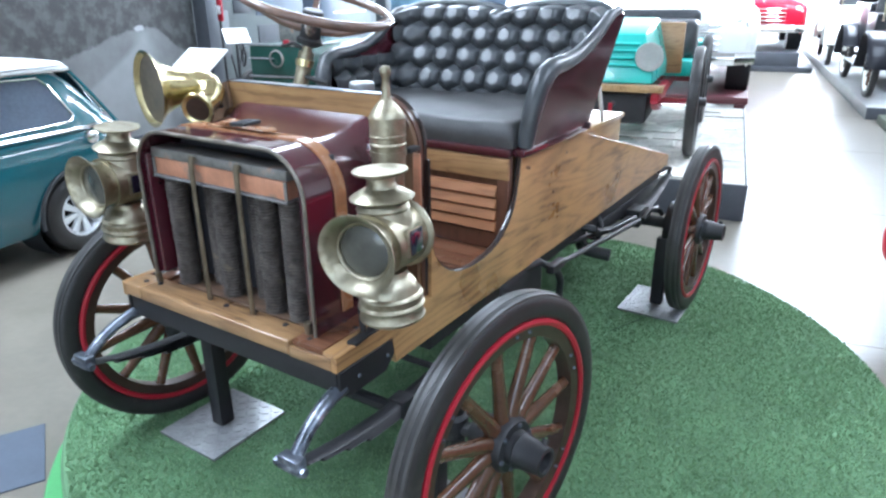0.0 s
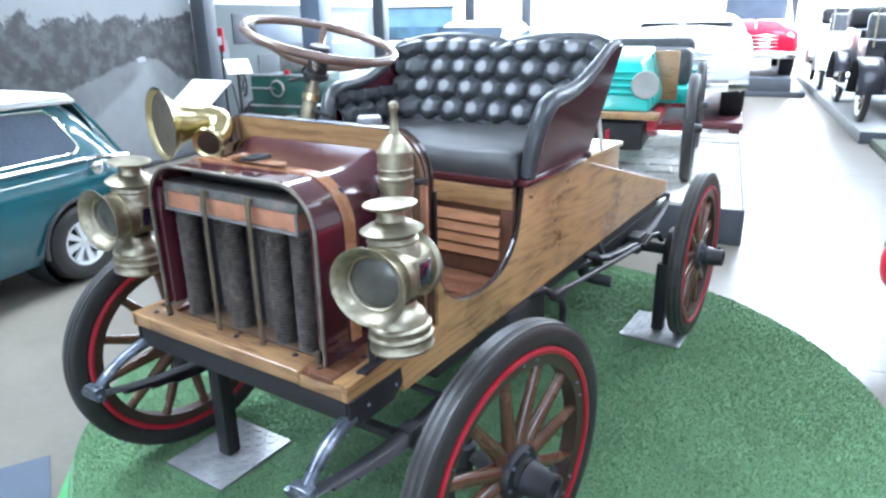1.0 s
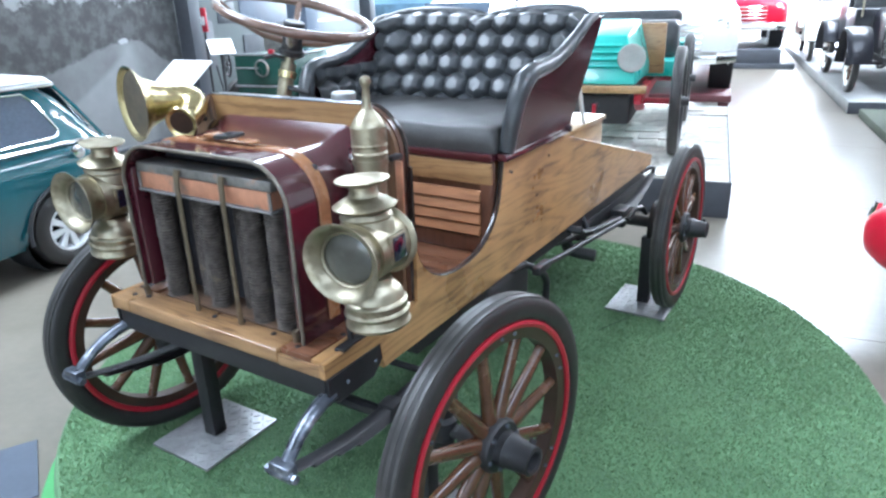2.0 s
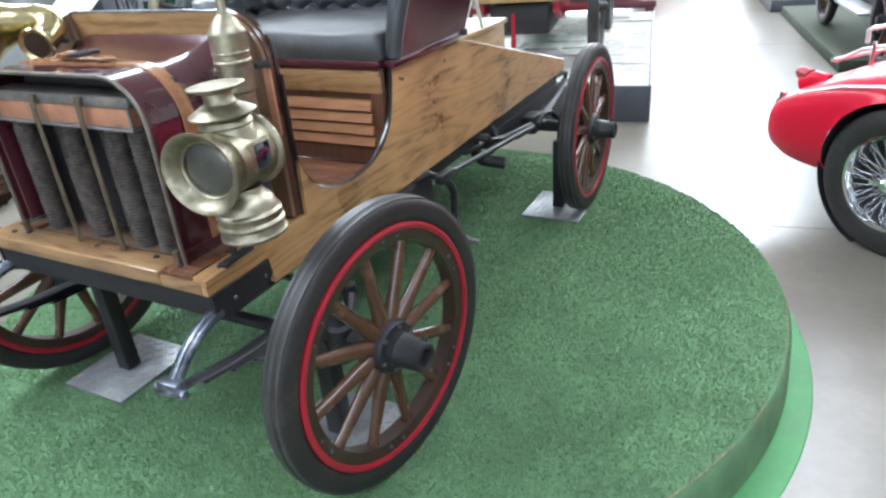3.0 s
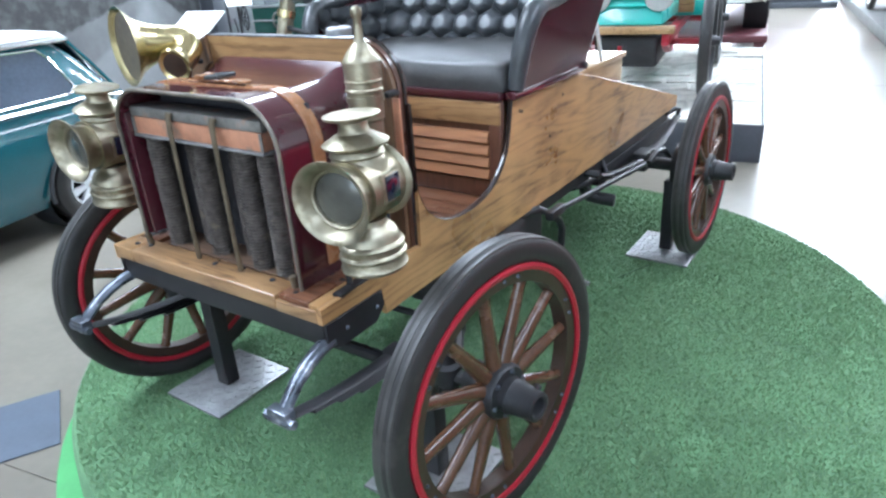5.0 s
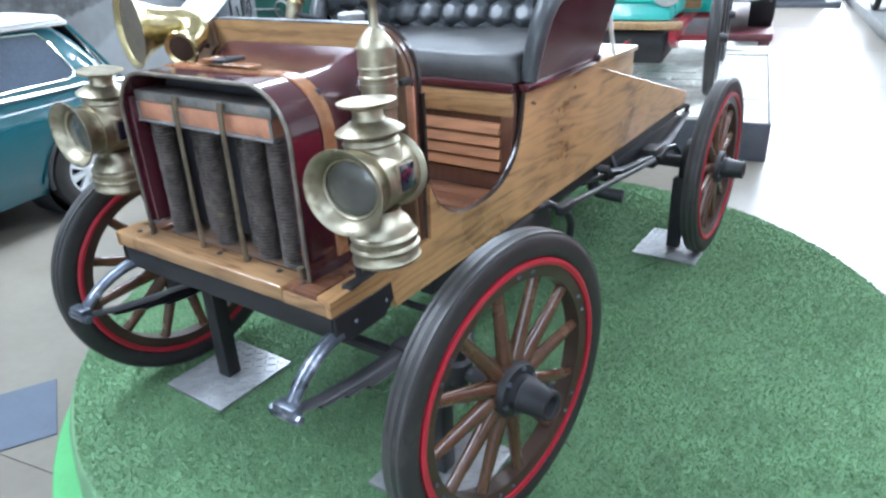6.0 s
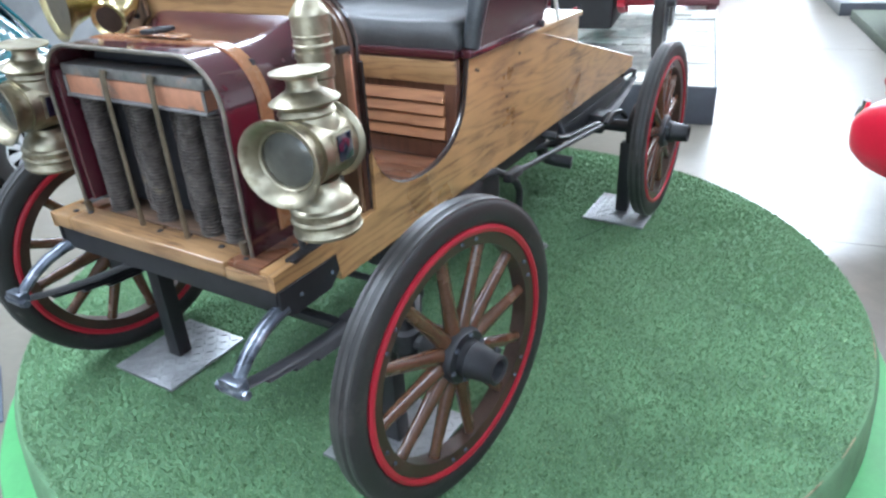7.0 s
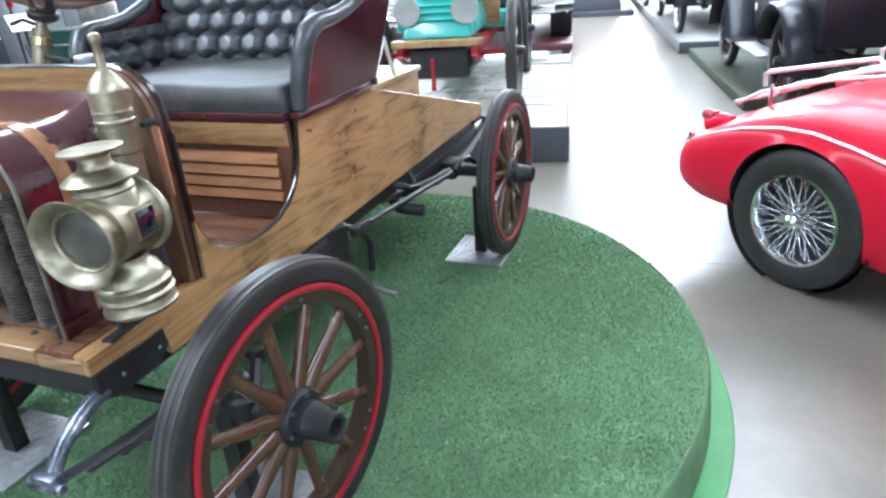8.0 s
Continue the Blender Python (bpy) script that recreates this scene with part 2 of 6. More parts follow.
CUSHION = material("worn_seat_leather", (0.036, 0.036, 0.036), 0.55, 0, 0.35, 9, bump=0.3, grain=120, rspread=0.08, wear=((0.066, 0.064, 0.060), 0.56, 6))
STEEL_DULL = material("dull_solder", (0.24, 0.23, 0.215), 0.5, 0.5, 0.35, 14, bump=0.2, wear=((0.42, 0.25, 0.17), 0.55, 14))
STRAP = material("tan_leather", (0.30, 0.135, 0.062), 0.27, 0, 0.2, 18, bump=0.2, grain=110)
STEEL = material("steel_plate", (0.30, 0.305, 0.31), 0.45, 0.6, 0.25, 10, bump=0.35, grain=45, wear=((0.2, 0.2, 0.2), 0.6, 12))
WHITE = material("white_paint", (0.78, 0.79, 0.78), 0.4, 0, 0.04, 3)
CHROME = material("chrome", (0.78, 0.79, 0.8), 0.1, 1.0, 0.05, 6)
LENS = material("clouded_lens", (0.065, 0.066, 0.055), 0.2, 0, 0.2, 12, coat=0.6, wear=((0.09, 0.09, 0.078), 0.55, 10))
BLUE_GLASS = material("blue_side_glass", (0.005, 0.008, 0.02), 0.05, 0, 0.3, 20, coat=1.0)
WOODRIM = material("polished_wood_rim", (0.165, 0.105, 0.085), 0.18, 0, 0.25, 14, coat=0.5)

# ---- the setting ----
TURF = material("artificial_turf", (0.099, 0.200, 0.098), 0.85, 0, 0.25, 9, bump=0.08, grain=260, wear=((0.080, 0.164, 0.076), 0.58, 5))
CONCRETE = material("polished_concrete", (0.156, 0.139, 0.112), 0.3, 0, 0.16, 1.7, bump=0.012, grain=22, rspread=0.05, wear=((0.143, 0.126, 0.100), 0.52, 3.1))
GREEN_PAINT = material("green_floor_paint", (0.07, 0.31, 0.10), 0.55, 0, 0.1, 6)
JOINT = material("dark_joint", (0.16, 0.14, 0.12), 0.9)
PLASTER = material("wall_plaster", (0.76, 0.76, 0.73), 0.8, 0, 0.08, 1.5, bump=0.1)
CEIL = material("ceiling_sheet", (0.74, 0.75, 0.74), 0.8, 0, 0.08, 1.0)
DARK = material("dark_painted_steel", (0.05, 0.055, 0.065), 0.5, 0.0, 0.2, 6)

# stage: turf-covered turntable with a felt-green ring painted on the floor round it
CX, CY, RS = 0.086, 0.938, 1.536
stage = thing("stage", pose(CX, CY, 0), "round turntable stage covered in green artificial turf", "stage", kind="structure")
part("turf_top", turned([(0.0, 0.166), (0.8, 0.166), (1.2, 0.166), (RS - 0.02, 0.166), (RS - 0.004, 0.161), (RS + 0.006, 0.148), (RS + 0.014, 0.06), (RS + 0.018, 0.005), (RS - 0.06, 0.005)], None, 160), TURF, stage, "green artificial turf over the edge")
ring_floor = tagged(part("painted_ring", turned([(0.0, 0.0005), (0.0, 0.004), (1.590, 0.004), (1.594, 0.0005)], None, 140), GREEN_PAINT, None, "", pose(0.120, 0.882, 0)), "light green painted ring on the concrete floor", "floor paint", kind="structure")
# blades of turf, one joined sheet of tufts
rng = np.random.default_rng(4)
NB = 300000
rad = np.sqrt(rng.random(NB)) * (RS - 0.01)
ang = rng.random(NB) * 2 * np.pi
bx, by = rad * np.cos(ang), rad * np.sin(ang)
patch = 0.5 + 0.5 * np.sin(bx * 5.1 + 1.7 * np.sin(by * 3.3)) * np.sin(by * 4.3 + 1.3 * np.sin(bx * 2.7))
hgt = 0.005 + 0.0075 * rng.random(NB) * (0.45 + 0.55 * patch)
wid = 0.0014 + 0.0014 * rng.random(NB)
dirn = rng.random(NB) * 2 * np.pi
lx, ly = (rng.random(NB) - 0.5) * 0.016, (rng.random(NB) - 0.5) * 0.016
vs = np.empty((NB, 3, 3))
vs[:, 0] = np.stack([bx - wid * np.cos(dirn), by - wid * np.sin(dirn), np.full(NB, 0.1655)], -1)
vs[:, 1] = np.stack([bx + wid * np.cos(dirn), by + wid * np.sin(dirn), np.full(NB, 0.1655)], -1)
vs[:, 2] = np.stack([bx + lx, by + ly, 0.166 + hgt], -1)
me = bpy.data.meshes.new("turf_blades")
me.from_pydata(vs.reshape(-1, 3).tolist(), [], np.arange(3 * NB).reshape(-1, 3).tolist())
BLADE = bpy.data.materials.new("turf_blade")
BLADE.use_nodes = True
bn, bl = BLADE.node_tree.nodes, BLADE.node_tree.links
geo, rp = bn.new("ShaderNodeNewGeometry"), bn.new("ShaderNodeValToRGB")
rp.color_ramp.elements[0].color, rp.color_ramp.elements[1].color = (0.088, 0.180, 0.082, 1), (0.235, 0.375, 0.200, 1)
bl.new(geo.outputs["Random Per Island"], rp.inputs["Fac"])
bl.new(rp.outputs["Color"], bn["Principled BSDF"].inputs["Base Color"])
bn["Principled BSDF"].inputs["Roughness"].default_value = 0.6
bn["Principled BSDF"].inputs["Specular IOR Level"].default_value = 0.3
me.materials.append(BLADE)
blades = new("turf_blades", me)
blades.matrix_world = pose(CX, CY, 0)
tagged(blades, "short green plastic turf blades on the stage", "grass", kind="stuff")
# worn edge and seams of the turf
WORN = material("worn_turf_backing", (0.24, 0.20, 0.12), 0.9, 0, 0.4, 30)
SEAM = material("turf_seam", (0.03, 0.075, 0.04), 0.9, 0, 0.3, 30)
for a0, a1 in ((-78, -70), (-66, -49), (-46, -41), (-33, -21), (-17, -13), (2, 9), (-96, -88)):
    part("worn_edge", tube([(x, y, 0.1655) for x, y in arc(0, 0, RS - 0.008, a0, a1, 12)], [0.001] + [0.0022] * 11 + [0.001], 6), WORN, stage, "frayed tan edge of the turf")
for p, q in (((0.502, 1.363), (0.594, 1.58)), ((0.112, 1.45), (0.121, 1.658))):
    part("turf_seam", tube([(p[0] - CX, p[1] - CY, 0.1675), (q[0] - CX, q[1] - CY, 0.1675)], 0.004, 6, flat=(1, 0.6)), SEAM, stage)

# floor: concrete bays with saw-cut joints
floor = thing("floor", Matrix(), "polished pale concrete floor with saw-cut joints", "floor", kind="structure")
part("floor_base", box(-9, 11, -10, 24, -0.2, -0.006), JOINT, floor, "", hall(0, 0, 0))
slab = None
U0, V0 = 0.85, 1.845
for i in range(-3, 3):
    for j in range(-6, 11):
        m = hall(U0 + 4.15 * i, V0 + 2.215 * j)
        if slab is None:
            slab = part("floor_bay", box(0.0025, 4.1475, 0.0025, 2.2125, -0.005, 0.0, 0.0), CONCRETE, floor, "", m, smooth=0)
        else:
            again(slab, m)

# hall shell
def wall(name, u0, u1, v0, v1, z0, z1, mat=PLASTER, label="plain pale wall"):
    o = part(name, box(u0, u1, v0, v1, z0, z1), mat, None, "", hall(0, 0, 0), smooth=0)
    return tagged(o, label, "wall", kind="structure")


wall("wall_west", -7.2, -7.0, -8, 22, 0, ROOF)
wall("wall_east", 9.0, 9.2, -8, 22, 0, ROOF)
# unseen south wall; its opening is made up for the front fill lamp
wall("wall_south", -7.2, -1.5, -8.2, -8, 0, ROOF)
wall("wall_south_east", 4.5, 9.2, -8.2, -8, 0, ROOF)
wall("wall_south_low", -1.5, 4.5, -8.2, -8, 0, 0.9)
wall("wall_south_high", -1.5, 4.5, -8.2, -8, 3.6, ROOF)
# far wall with a wide bank of windows
wall("wall_north", -7.2, -3.4, 22, 22.2, 0, ROOF)
wall("wall_north_east", 5.8, 9.2, 22, 22.2, 0, ROOF)
wall("wall_north_low", -3.4, 5.8, 22, 22.2, 0, 0.5)
wall("wall_north_high", -3.4, 5.8, 22, 22.2, 3.9, ROOF)
PANE = glass("window_pane", (0.96, 0.98, 0.98))
win = thing("window_1", hall(1.2, 22.1, 0), "wide bank of bright daylight windows in the far wall", "window", kind="structure")
for k in range(6):
    part("window_post", box(-4.6 + 1.84 * k - 0.05, -4.6 + 1.84 * k + 0.05, -0.05, 0.05, 0.5, 3.9, 0.005), WHITE, win)
for k in range(5):
    part("window_pane", box(-4.6 + 1.84 * k + 0.051, -2.76 + 1.84 * k - 0.051, -0.004, 0.004, 0.5, 3.9), PANE, win, smooth=0).visible_shadow = False
# bright overcast sky outside the windows
SKY_GLOW = bpy.data.materials.new("outside_sky")
SKY_GLOW.use_nodes = True
gb = SKY_GLOW.node_tree.nodes["Principled BSDF"]
gb.inputs["Base Color"].default_value = (0.8, 0.9, 0.95, 1)
gb.inputs["Emission Color"].default_value = (0.80, 0.95, 1.0, 1)
gb.inputs["Emission Strength"].default_value = 4.0
tagged(part("backdrop", box(-14, 18, 30, 30.1, -0.2, 14), SKY_GLOW, None, "", hall(0, 0, 0), smooth=0), "bright pale sky outside the far windows", "sky", kind="structure")
# unseen ceiling with openings for the assumed skylights
ceil_bm = bmesh.new()
us, vcuts = [-7.2, -3.4, -1.8, 2.4, 4.0, 9.2], [-8.2, -6.7, -4.1, -3.1, 1.1, 3.4, 7.6, 9.9, 14.1, 22.2]
for i in range(5):
    for j in range(9):
        if i in (1, 3) and j in (1, 3, 5, 7):
            continue
        box(us[i], us[i + 1], vcuts[j], vcuts[j + 1], ROOF, ROOF + 0.15, bm=ceil_bm)
tagged(part("ceiling", ceil_bm, CEIL, None, "", hall(0, 0, 0), smooth=0), "unseen pale sheet ceiling with openings for assumed skylights", "ceiling", kind="structure")

# ---- the veteran car (its own axes: x to its left, y rearwards, z up from the turf) ----
CAR = thing("veteran_car", pose(0, 0, STAGE), "oak-bodied veteran car with maroon bonnet and tufted black seat", "car")
WHEEL_R, BASE, TRACK = 0.376, 1.818, 0.702

# wheels: one is built, three are copies
def wheel_parts(parent):
    ax = pose(0, 0, 0, 0, 90, 0)      # lathe axis z -> x, outer side at +x
    prof = []
    for k in range(36):
        a = 2 * math.pi * k / 36
        c, s = math.cos(a), math.sin(a)
        prof.append((0.343 + 0.033 * (abs(c) ** 0.72) * (1 if c > 0 else -1), 0.032 * (abs(s) ** 0.72) * (1 if s > 0 else -1)))
    part("tyre", turned(prof, ax, 72, close=True), TYRE, parent, "black ribbed rubber tyre", smooth=60)
    # ribs paler than the tyre: groove-edge highlights are put into their colour
    for h in (-0.0175, 0.0, 0.0175):
        part("tread_rib", turned([(0.366, h - 0.0072), (0.3742 + 0.0028 * (h == 0), h - 0.006), (0.3742 + 0.0028 * (h == 0), h + 0.006), (0.366, h + 0.0072)], ax, 72, close=True), RIB, parent, smooth=60)
    part("rim", turned([(0.270, -0.021), (0.292, -0.024), (0.312, -0.026), (0.312, 0.026), (0.292, 0.024), (0.270, 0.021)], ax, 72, close=True), RIMWOOD, parent, "dark varnished wooden felloe")
    part("red_line", turned([(0.300, 0.023), (0.300, 0.030), (0.309, 0.033), (0.3165, 0.030), (0.3165, 0.019)], ax, 72, close=True), RED, parent, "bright red painted rim line")
    part("red_line", turned([(0.300, -0.023), (0.300, -0.030), (0.309, -0.033), (0.3165, -0.030), (0.3165, -0.019)], ax, 72, close=True), RED, parent, "bright red painted rim line")
    sp = None
    for k in range(12):
        m = pose(0, 0, 0, 30 * k + 8, 0, 0)
        if sp is None:
            sp = part("spoke", tube([(0.0, 0, 0.05), (0.0, 0, 0.09), (0.0, 0, 0.16), (0.0, 0, 0.245), (0.0, 0, 0.278)], [0.025, 0.0215, 0.018, 0.0155, 0.0175], 12, flat=(0.85, 1.0)), SPOKEWOOD, parent, "varnished wooden spoke", m)
        else:
            again(sp, m)
    part("hub", turned([(0.0, -0.075), (0.045, -0.075), (0.05, -0.03), (0.068, -0.028), (0.07, 0.024), (0.064, 0.034), (0.045, 0.036), (0.043, 0.05), (0.046, 0.055), (0.042, 0.062), (0.036, 0.112), (0.036, 0.122), (0.029, 0.124), (0.024, 0.120), (0.022, 0.098), (0.0, 0.096)], ax, 28), IRON, parent, "black iron hub")
    part("oil_cap", rod((0.1, 0.02, 0.022), (0.1, 0.032, 0.036), 0.009, n=10), IRON, parent)
    bolt = None
    for k in range(12):
        for da in (-5, 5) if k % 2 == 0 else ():
            a = radians(30 * k + 23 + da)
            m = pose(0.0235, 0.286 * math.cos(a), 0.286 * math.sin(a))
            if bolt is None:
                bolt = part("rim_bolt", turned([(0.0, 0.006), (0.004, 0.005), (0.0055, 0.0), (0.0055, -0.004)], ax, 8), WORN_IRON, parent, "", m)
            else:
                again(bolt, m)
    hb = None
    for k in range(6):
        a = radians(60 * k + 15)
        m = pose(0.034, 0.056 * math.cos(a), 0.056 * math.sin(a))
        if hb is None:
            hb = part("hub_bolt", turned([(0.0, 0.008), (0.005, 0.007), (0.007, 0.0)], ax, 6), WORN_IRON, parent, "", m)
        else:
            again(hb, m)


def wheel_at(x, y, turn, spin):
    w = new("wheel")
    w.empty_display_size = 0.1
    w.parent = CAR
    w.matrix_basis = pose(x, y, WHEEL_R, 0, 0, turn) @ pose(0, 0, 0, spin, 0, 0)
    return w


first = wheel_at(0.702, 0.004, -8.5, 0)
wheel_parts(first)
for x, y, turn, spin in ((-0.595, 0.035, 170, 12), (TRACK, BASE, 0, 9), (-0.64, BASE, 180, 20)):
    w = wheel_at(x, y, turn, spin)
    for c in first.children:
        again(c, c.matrix_basis.copy(), w)

# chassis
for s in (-1, 1):
    part("chassis_rail", box(s * 0.362 - 0.02, s * 0.362 + 0.02, 0.16, 2.33, 0.45, 0.508, 0.004), IRON, CAR)
    part("corner_bracket", prism([(-0.228, 0.584), (-0.228, 0.525), (-0.19, 0.505), (-0.06, 0.505), (-0.02, 0.54), (-0.005, 0.572), (-0.02, 0.584)], "x", s * 0.395, s * 0.4025, 0.002), IRON, CAR, "black iron corner bracket")
    for y in (-0.16, -0.05):
        part("bracket_bolt", turned([(0.0, 0.005), (0.004, 0.004), (0.006, 0)], pose(s * 0.402, y, 0.545, 0, s * 90, 0), 8), WORN_IRON, CAR)
    part("chassis_rail", box(s * 0.368 - 0.017, s * 0.368 + 0.017, 1.40, 2.365, 0.385, 0.4495, 0.004), IRON, CAR)
    # dumb iron: a curved horn from the front beam down to the spring shackle
    horn = [(s * 0.385, -0.205, 0.53), (s * 0.387, -0.245, 0.525), (s * 0.39, -0.288, 0.512), (s * 0.393, -0.33, 0.49), (s * 0.396, -0.362, 0.464), (s * 0.397, -0.384, 0.445)]
    part("dumb_iron", tube(horn, [0.021, 0.02, 0.019, 0.018, 0.0175, 0.017], 12, flat=(1.0, 0.75)), WORN_IRON, CAR, "worn steel dumb iron")
    part("shackle", rod((s * 0.397 - 0.034, -0.392, 0.438), (s * 0.397 + 0.034, -0.392, 0.438), 0.013, n=14), WORN_IRON, CAR)
    for e in (-1, 1):
        part("shackle_nut", rod((s * 0.397 + e * 0.03, -0.392, 0.438), (s * 0.397 + e * 0.044, -0.392, 0.438), 0.011, n=6), WORN_IRON, CAR)
    part("shackle_link", box(s * 0.397 - 0.03, s * 0.397 + 0.03, -0.402, -0.372, 0.437, 0.463, 0.004), WORN_IRON, CAR)
    # leaf springs, three leaves a side, front and rear
    for n, (span, dz) in enumerate(((1.0, 0.0), (0.8, -0.011), (0.6, -0.022), (0.42, -0.033))):
        pts = [(s * 0.397, -0.39 + 0.41 + (k / 8 - 0.5) * 2 * 0.41 * span, 0.435 - 0.055 * (1 - ((k / 8 - 0.5) * 2 * span) ** 2) + dz * 0.9) for k in range(9)]
        part("spring_leaf", tube(pts, 0.021, 8, flat=(1.0, 0.27)), IRON, CAR)
        pts = [(s * 0.425, BASE + (k / 10 - 0.5) * 2 * 0.52 * span, 0.47 - 0.075 * (1 - ((k / 10 - 0.5) * 2 * span) ** 2) + dz * 0.9) for k in range(11)]
        part("spring_leaf", tube(pts, 0.021, 8, flat=(1.0, 0.27)), IRON, CAR)
    part("spring_clamp", box(s * 0.397 - 0.026, s * 0.397 + 0.026, -0.022, 0.032, 0.34, 0.395, 0.008), IRON, CAR)
    part("spring_clamp", box(s * 0.43 - 0.034, s * 0.43 + 0.034, BASE - 0.06, BASE + 0.06, 0.345, 0.43, 0.01), IRON, CAR)
    part("spring_hanger", tube([(s * 0.425, BASE + 0.52, 0.468), (s * 0.425, BASE + 0.535, 0.5), (s * 0.415, BASE + 0.5, 0.508), (s * 0.39, BASE + 0.44, 0.495)], 0.012, 10), IRON, CAR)
    part("spring_hanger", tube([(s * 0.425, BASE - 0.52, 0.468), (s * 0.43, BASE - 0.54, 0.48), (s * 0.38, BASE - 0.55, 0.485)], 0.016, 10), IRON, CAR)
    # brake and radius rods
    part("radius_rod", tube([(s * 0.46, 0.885, 0.483), (s * 0.48, 1.33, 0.447), (s * 0.50, 1.77, 0.412)], 0.0105, 10), IRON, CAR, "long black radius rod")
    part("rod_clevis", box(s * 0.455 - 0.016, s * 0.455 + 0.016, 0.79, 0.895, 0.466, 0.5, 0.008), IRON, CAR)
    part("brake_drum", turned([(0.0, -0.03), (0.105, -0.03), (0.11, -0.02), (0.11, 0.02), (0.1, 0.03), (0.0, 0.03)], pose(s * 0.615, BASE, WHEEL_R, 0, 90, 0), 32), IRON, CAR, "black rear brake drum")
    part("brake_lever", tube([(s * 0.52, 1.62, 0.44), (s * 0.53, 1.68, 0.47), (s * 0.54, 1.76, 0.46), (s * 0.55, 1.81, 0.42)], 0.012, 8), IRON, CAR)
    part("steering_arm", tube([(s * 0.58, 0.0, 0.36), (s * 0.545, 0.07, 0.375), (s * 0.5, 0.15, 0.405)], 0.017, 8), IRON, CAR)
    part("king_pin", turned([(0.0, -0.075), (0.024, -0.075), (0.028, -0.06), (0.028, -0.03), (0.036, -0.02), (0.036, 0.03), (0.026, 0.04), (0.024, 0.085), (0.014, 0.095), (0.0, 0.097)], pose(s * 0.565, 0.0, 0.372), 16), IRON, CAR, "black iron steering swivel")
    part("rod_joint", turned([(0.0, -0.024), (0.018, -0.02), (0.022, 0.0), (0.018, 0.02), (0.0, 0.024)], pose(s * 0.5, 0.15, 0.41), 14), IRON, CAR)
    part("stub_axle", tube([(s * 0.53, 0, 0.40), (s * 0.54, 0, 0.36), (s * 0.545, 0, 0.33)], 0.02, 10), IRON, CAR)
part("front_beam", box(-0.39, 0.39, -0.226, -0.186, 0.524, 0.585, 0.003), IRON, CAR, "black iron front cross-beam")
part("front_axle", tube([(-0.66, 0, 0.376), (-0.55, 0, 0.37), (-0.45, 0.005, 0.345), (0.45, 0.005, 0.345), (0.55, 0, 0.37), (0.66, 0, 0.376)], 0.019, 10), IRON, CAR)
part("rear_axle", rod((-0.66, BASE, WHEEL_R), (0.66, BASE, WHEEL_R), 0.026, n=18), IRON, CAR)
part("differential", turned([(0.0, -0.13), (0.06, -0.11), (0.12, -0.05), (0.135, 0), (0.12, 0.05), (0.06, 0.11), (0, 0.13)], pose(-0.05, BASE, WHEEL_R, 0, 90, 0), 28), IRON, CAR)
part("track_rod", tube([(-0.5, 0.15, 0.41), (0.5, 0.15, 0.41)], 0.01, 8), IRON, CAR)
part("gearbox", box(-0.14, 0.2, 0.5, 0.98, 0.27, 0.5, 0.03, 3), IRON, CAR, "black iron gearbox casing")
part("crankcase", box(-0.18, 0.18, -0.02, 0.46, 0.32, 0.52, 0.04, 3), IRON, CAR)
part("flywheel", turned([(0.0, -0.03), (0.15, -0.03), (0.16, -0.02), (0.16, 0.02), (0.15, 0.03), (0, 0.03)], pose(0.05, 0.5, 0.43, 90, 0, 0), 32), IRON, CAR)
part("sprag_hook", tube([(0.37, 0.70, 0.49), (0.415, 0.79, 0.505), (0.43, 0.86, 0.465), (0.432, 0.92, 0.42), (0.432, 0.945, 0.38), (0.43, 0.945, 0.32), (0.43, 0.94, 0.27)], 0.0135, 10), IRON, CAR, "bent black iron lever")
part("side_casing", box(0.24, 0.40, 0.56, 0.87, 0.33, 0.505, 0.03, 3), IRON, CAR, "black iron side casing")
part("silencer", tube([(0.36, 1.29, 0.49), (0.36, 1.30, 0.43), (0.362, 1.32, 0.385), (0.375, 1.34, 0.362), (0.41, 1.355, 0.352), (0.47, 1.365, 0.347)], [0.024, 0.024, 0.025, 0.026, 0.026, 0.026], 14), IRON, CAR, "black exhaust elbow")
part("linkage", tube([(0.36, 1.26, 0.47), (0.40, 1.28, 0.40), (0.40, 1.40, 0.385), (0.40, 1.44, 0.44), (0.37, 1.45, 0.49)], 0.012, 8), IRON, CAR)
part("linkage", tube([(0.36, 1.2, 0.44), (0.44, 1.45, 0.43), (0.47, 1.68, 0.42)], 0.013, 8), IRON, CAR)
part("footboard_peg", rod((0.42, 0.765, 0.32), (0.63, 0.725, 0.30), 0.009, n=10), STEEL, CAR, "short bare metal peg")
part("undertray", box(-0.33, 0.33, 1.0, 1.6, 0.47, 0.5, 0.004), IRON, CAR)

# front deck and boards
part("front_board", box(-0.3205, 0.253, -0.236, -0.158, 0.588, 0.627, 0.0055, 3), OAK_X, CAR, "varnished oak front board")
part("board_end", box(-0.402, -0.3215, -0.236, -0.158, 0.588, 0.627, 0.0055, 3), OAK_X, CAR, "short oak end block")
part("corner_board", box(0.2555, 0.352, -0.225, -0.072, 0.588, 0.629, 0.003), REDWOOD, CAR, "red-stained corner board")
part("corner_edge", box(0.2555, 0.3855, -0.236, -0.2255, 0.588, 0.617, 0.002), OAK_X, CAR, "oak end strip")
part("side_strip", box(0.353, 0.3855, -0.225, 0.12, 0.588, 0.6255, 0.002), OAK_Y, CAR, "oak side strip")
part("corner_board", box(-0.4015, -0.31, -0.157, -0.07, 0.588, 0.627, 0.0035), REDWOOD, CAR, "red-stained corner board")
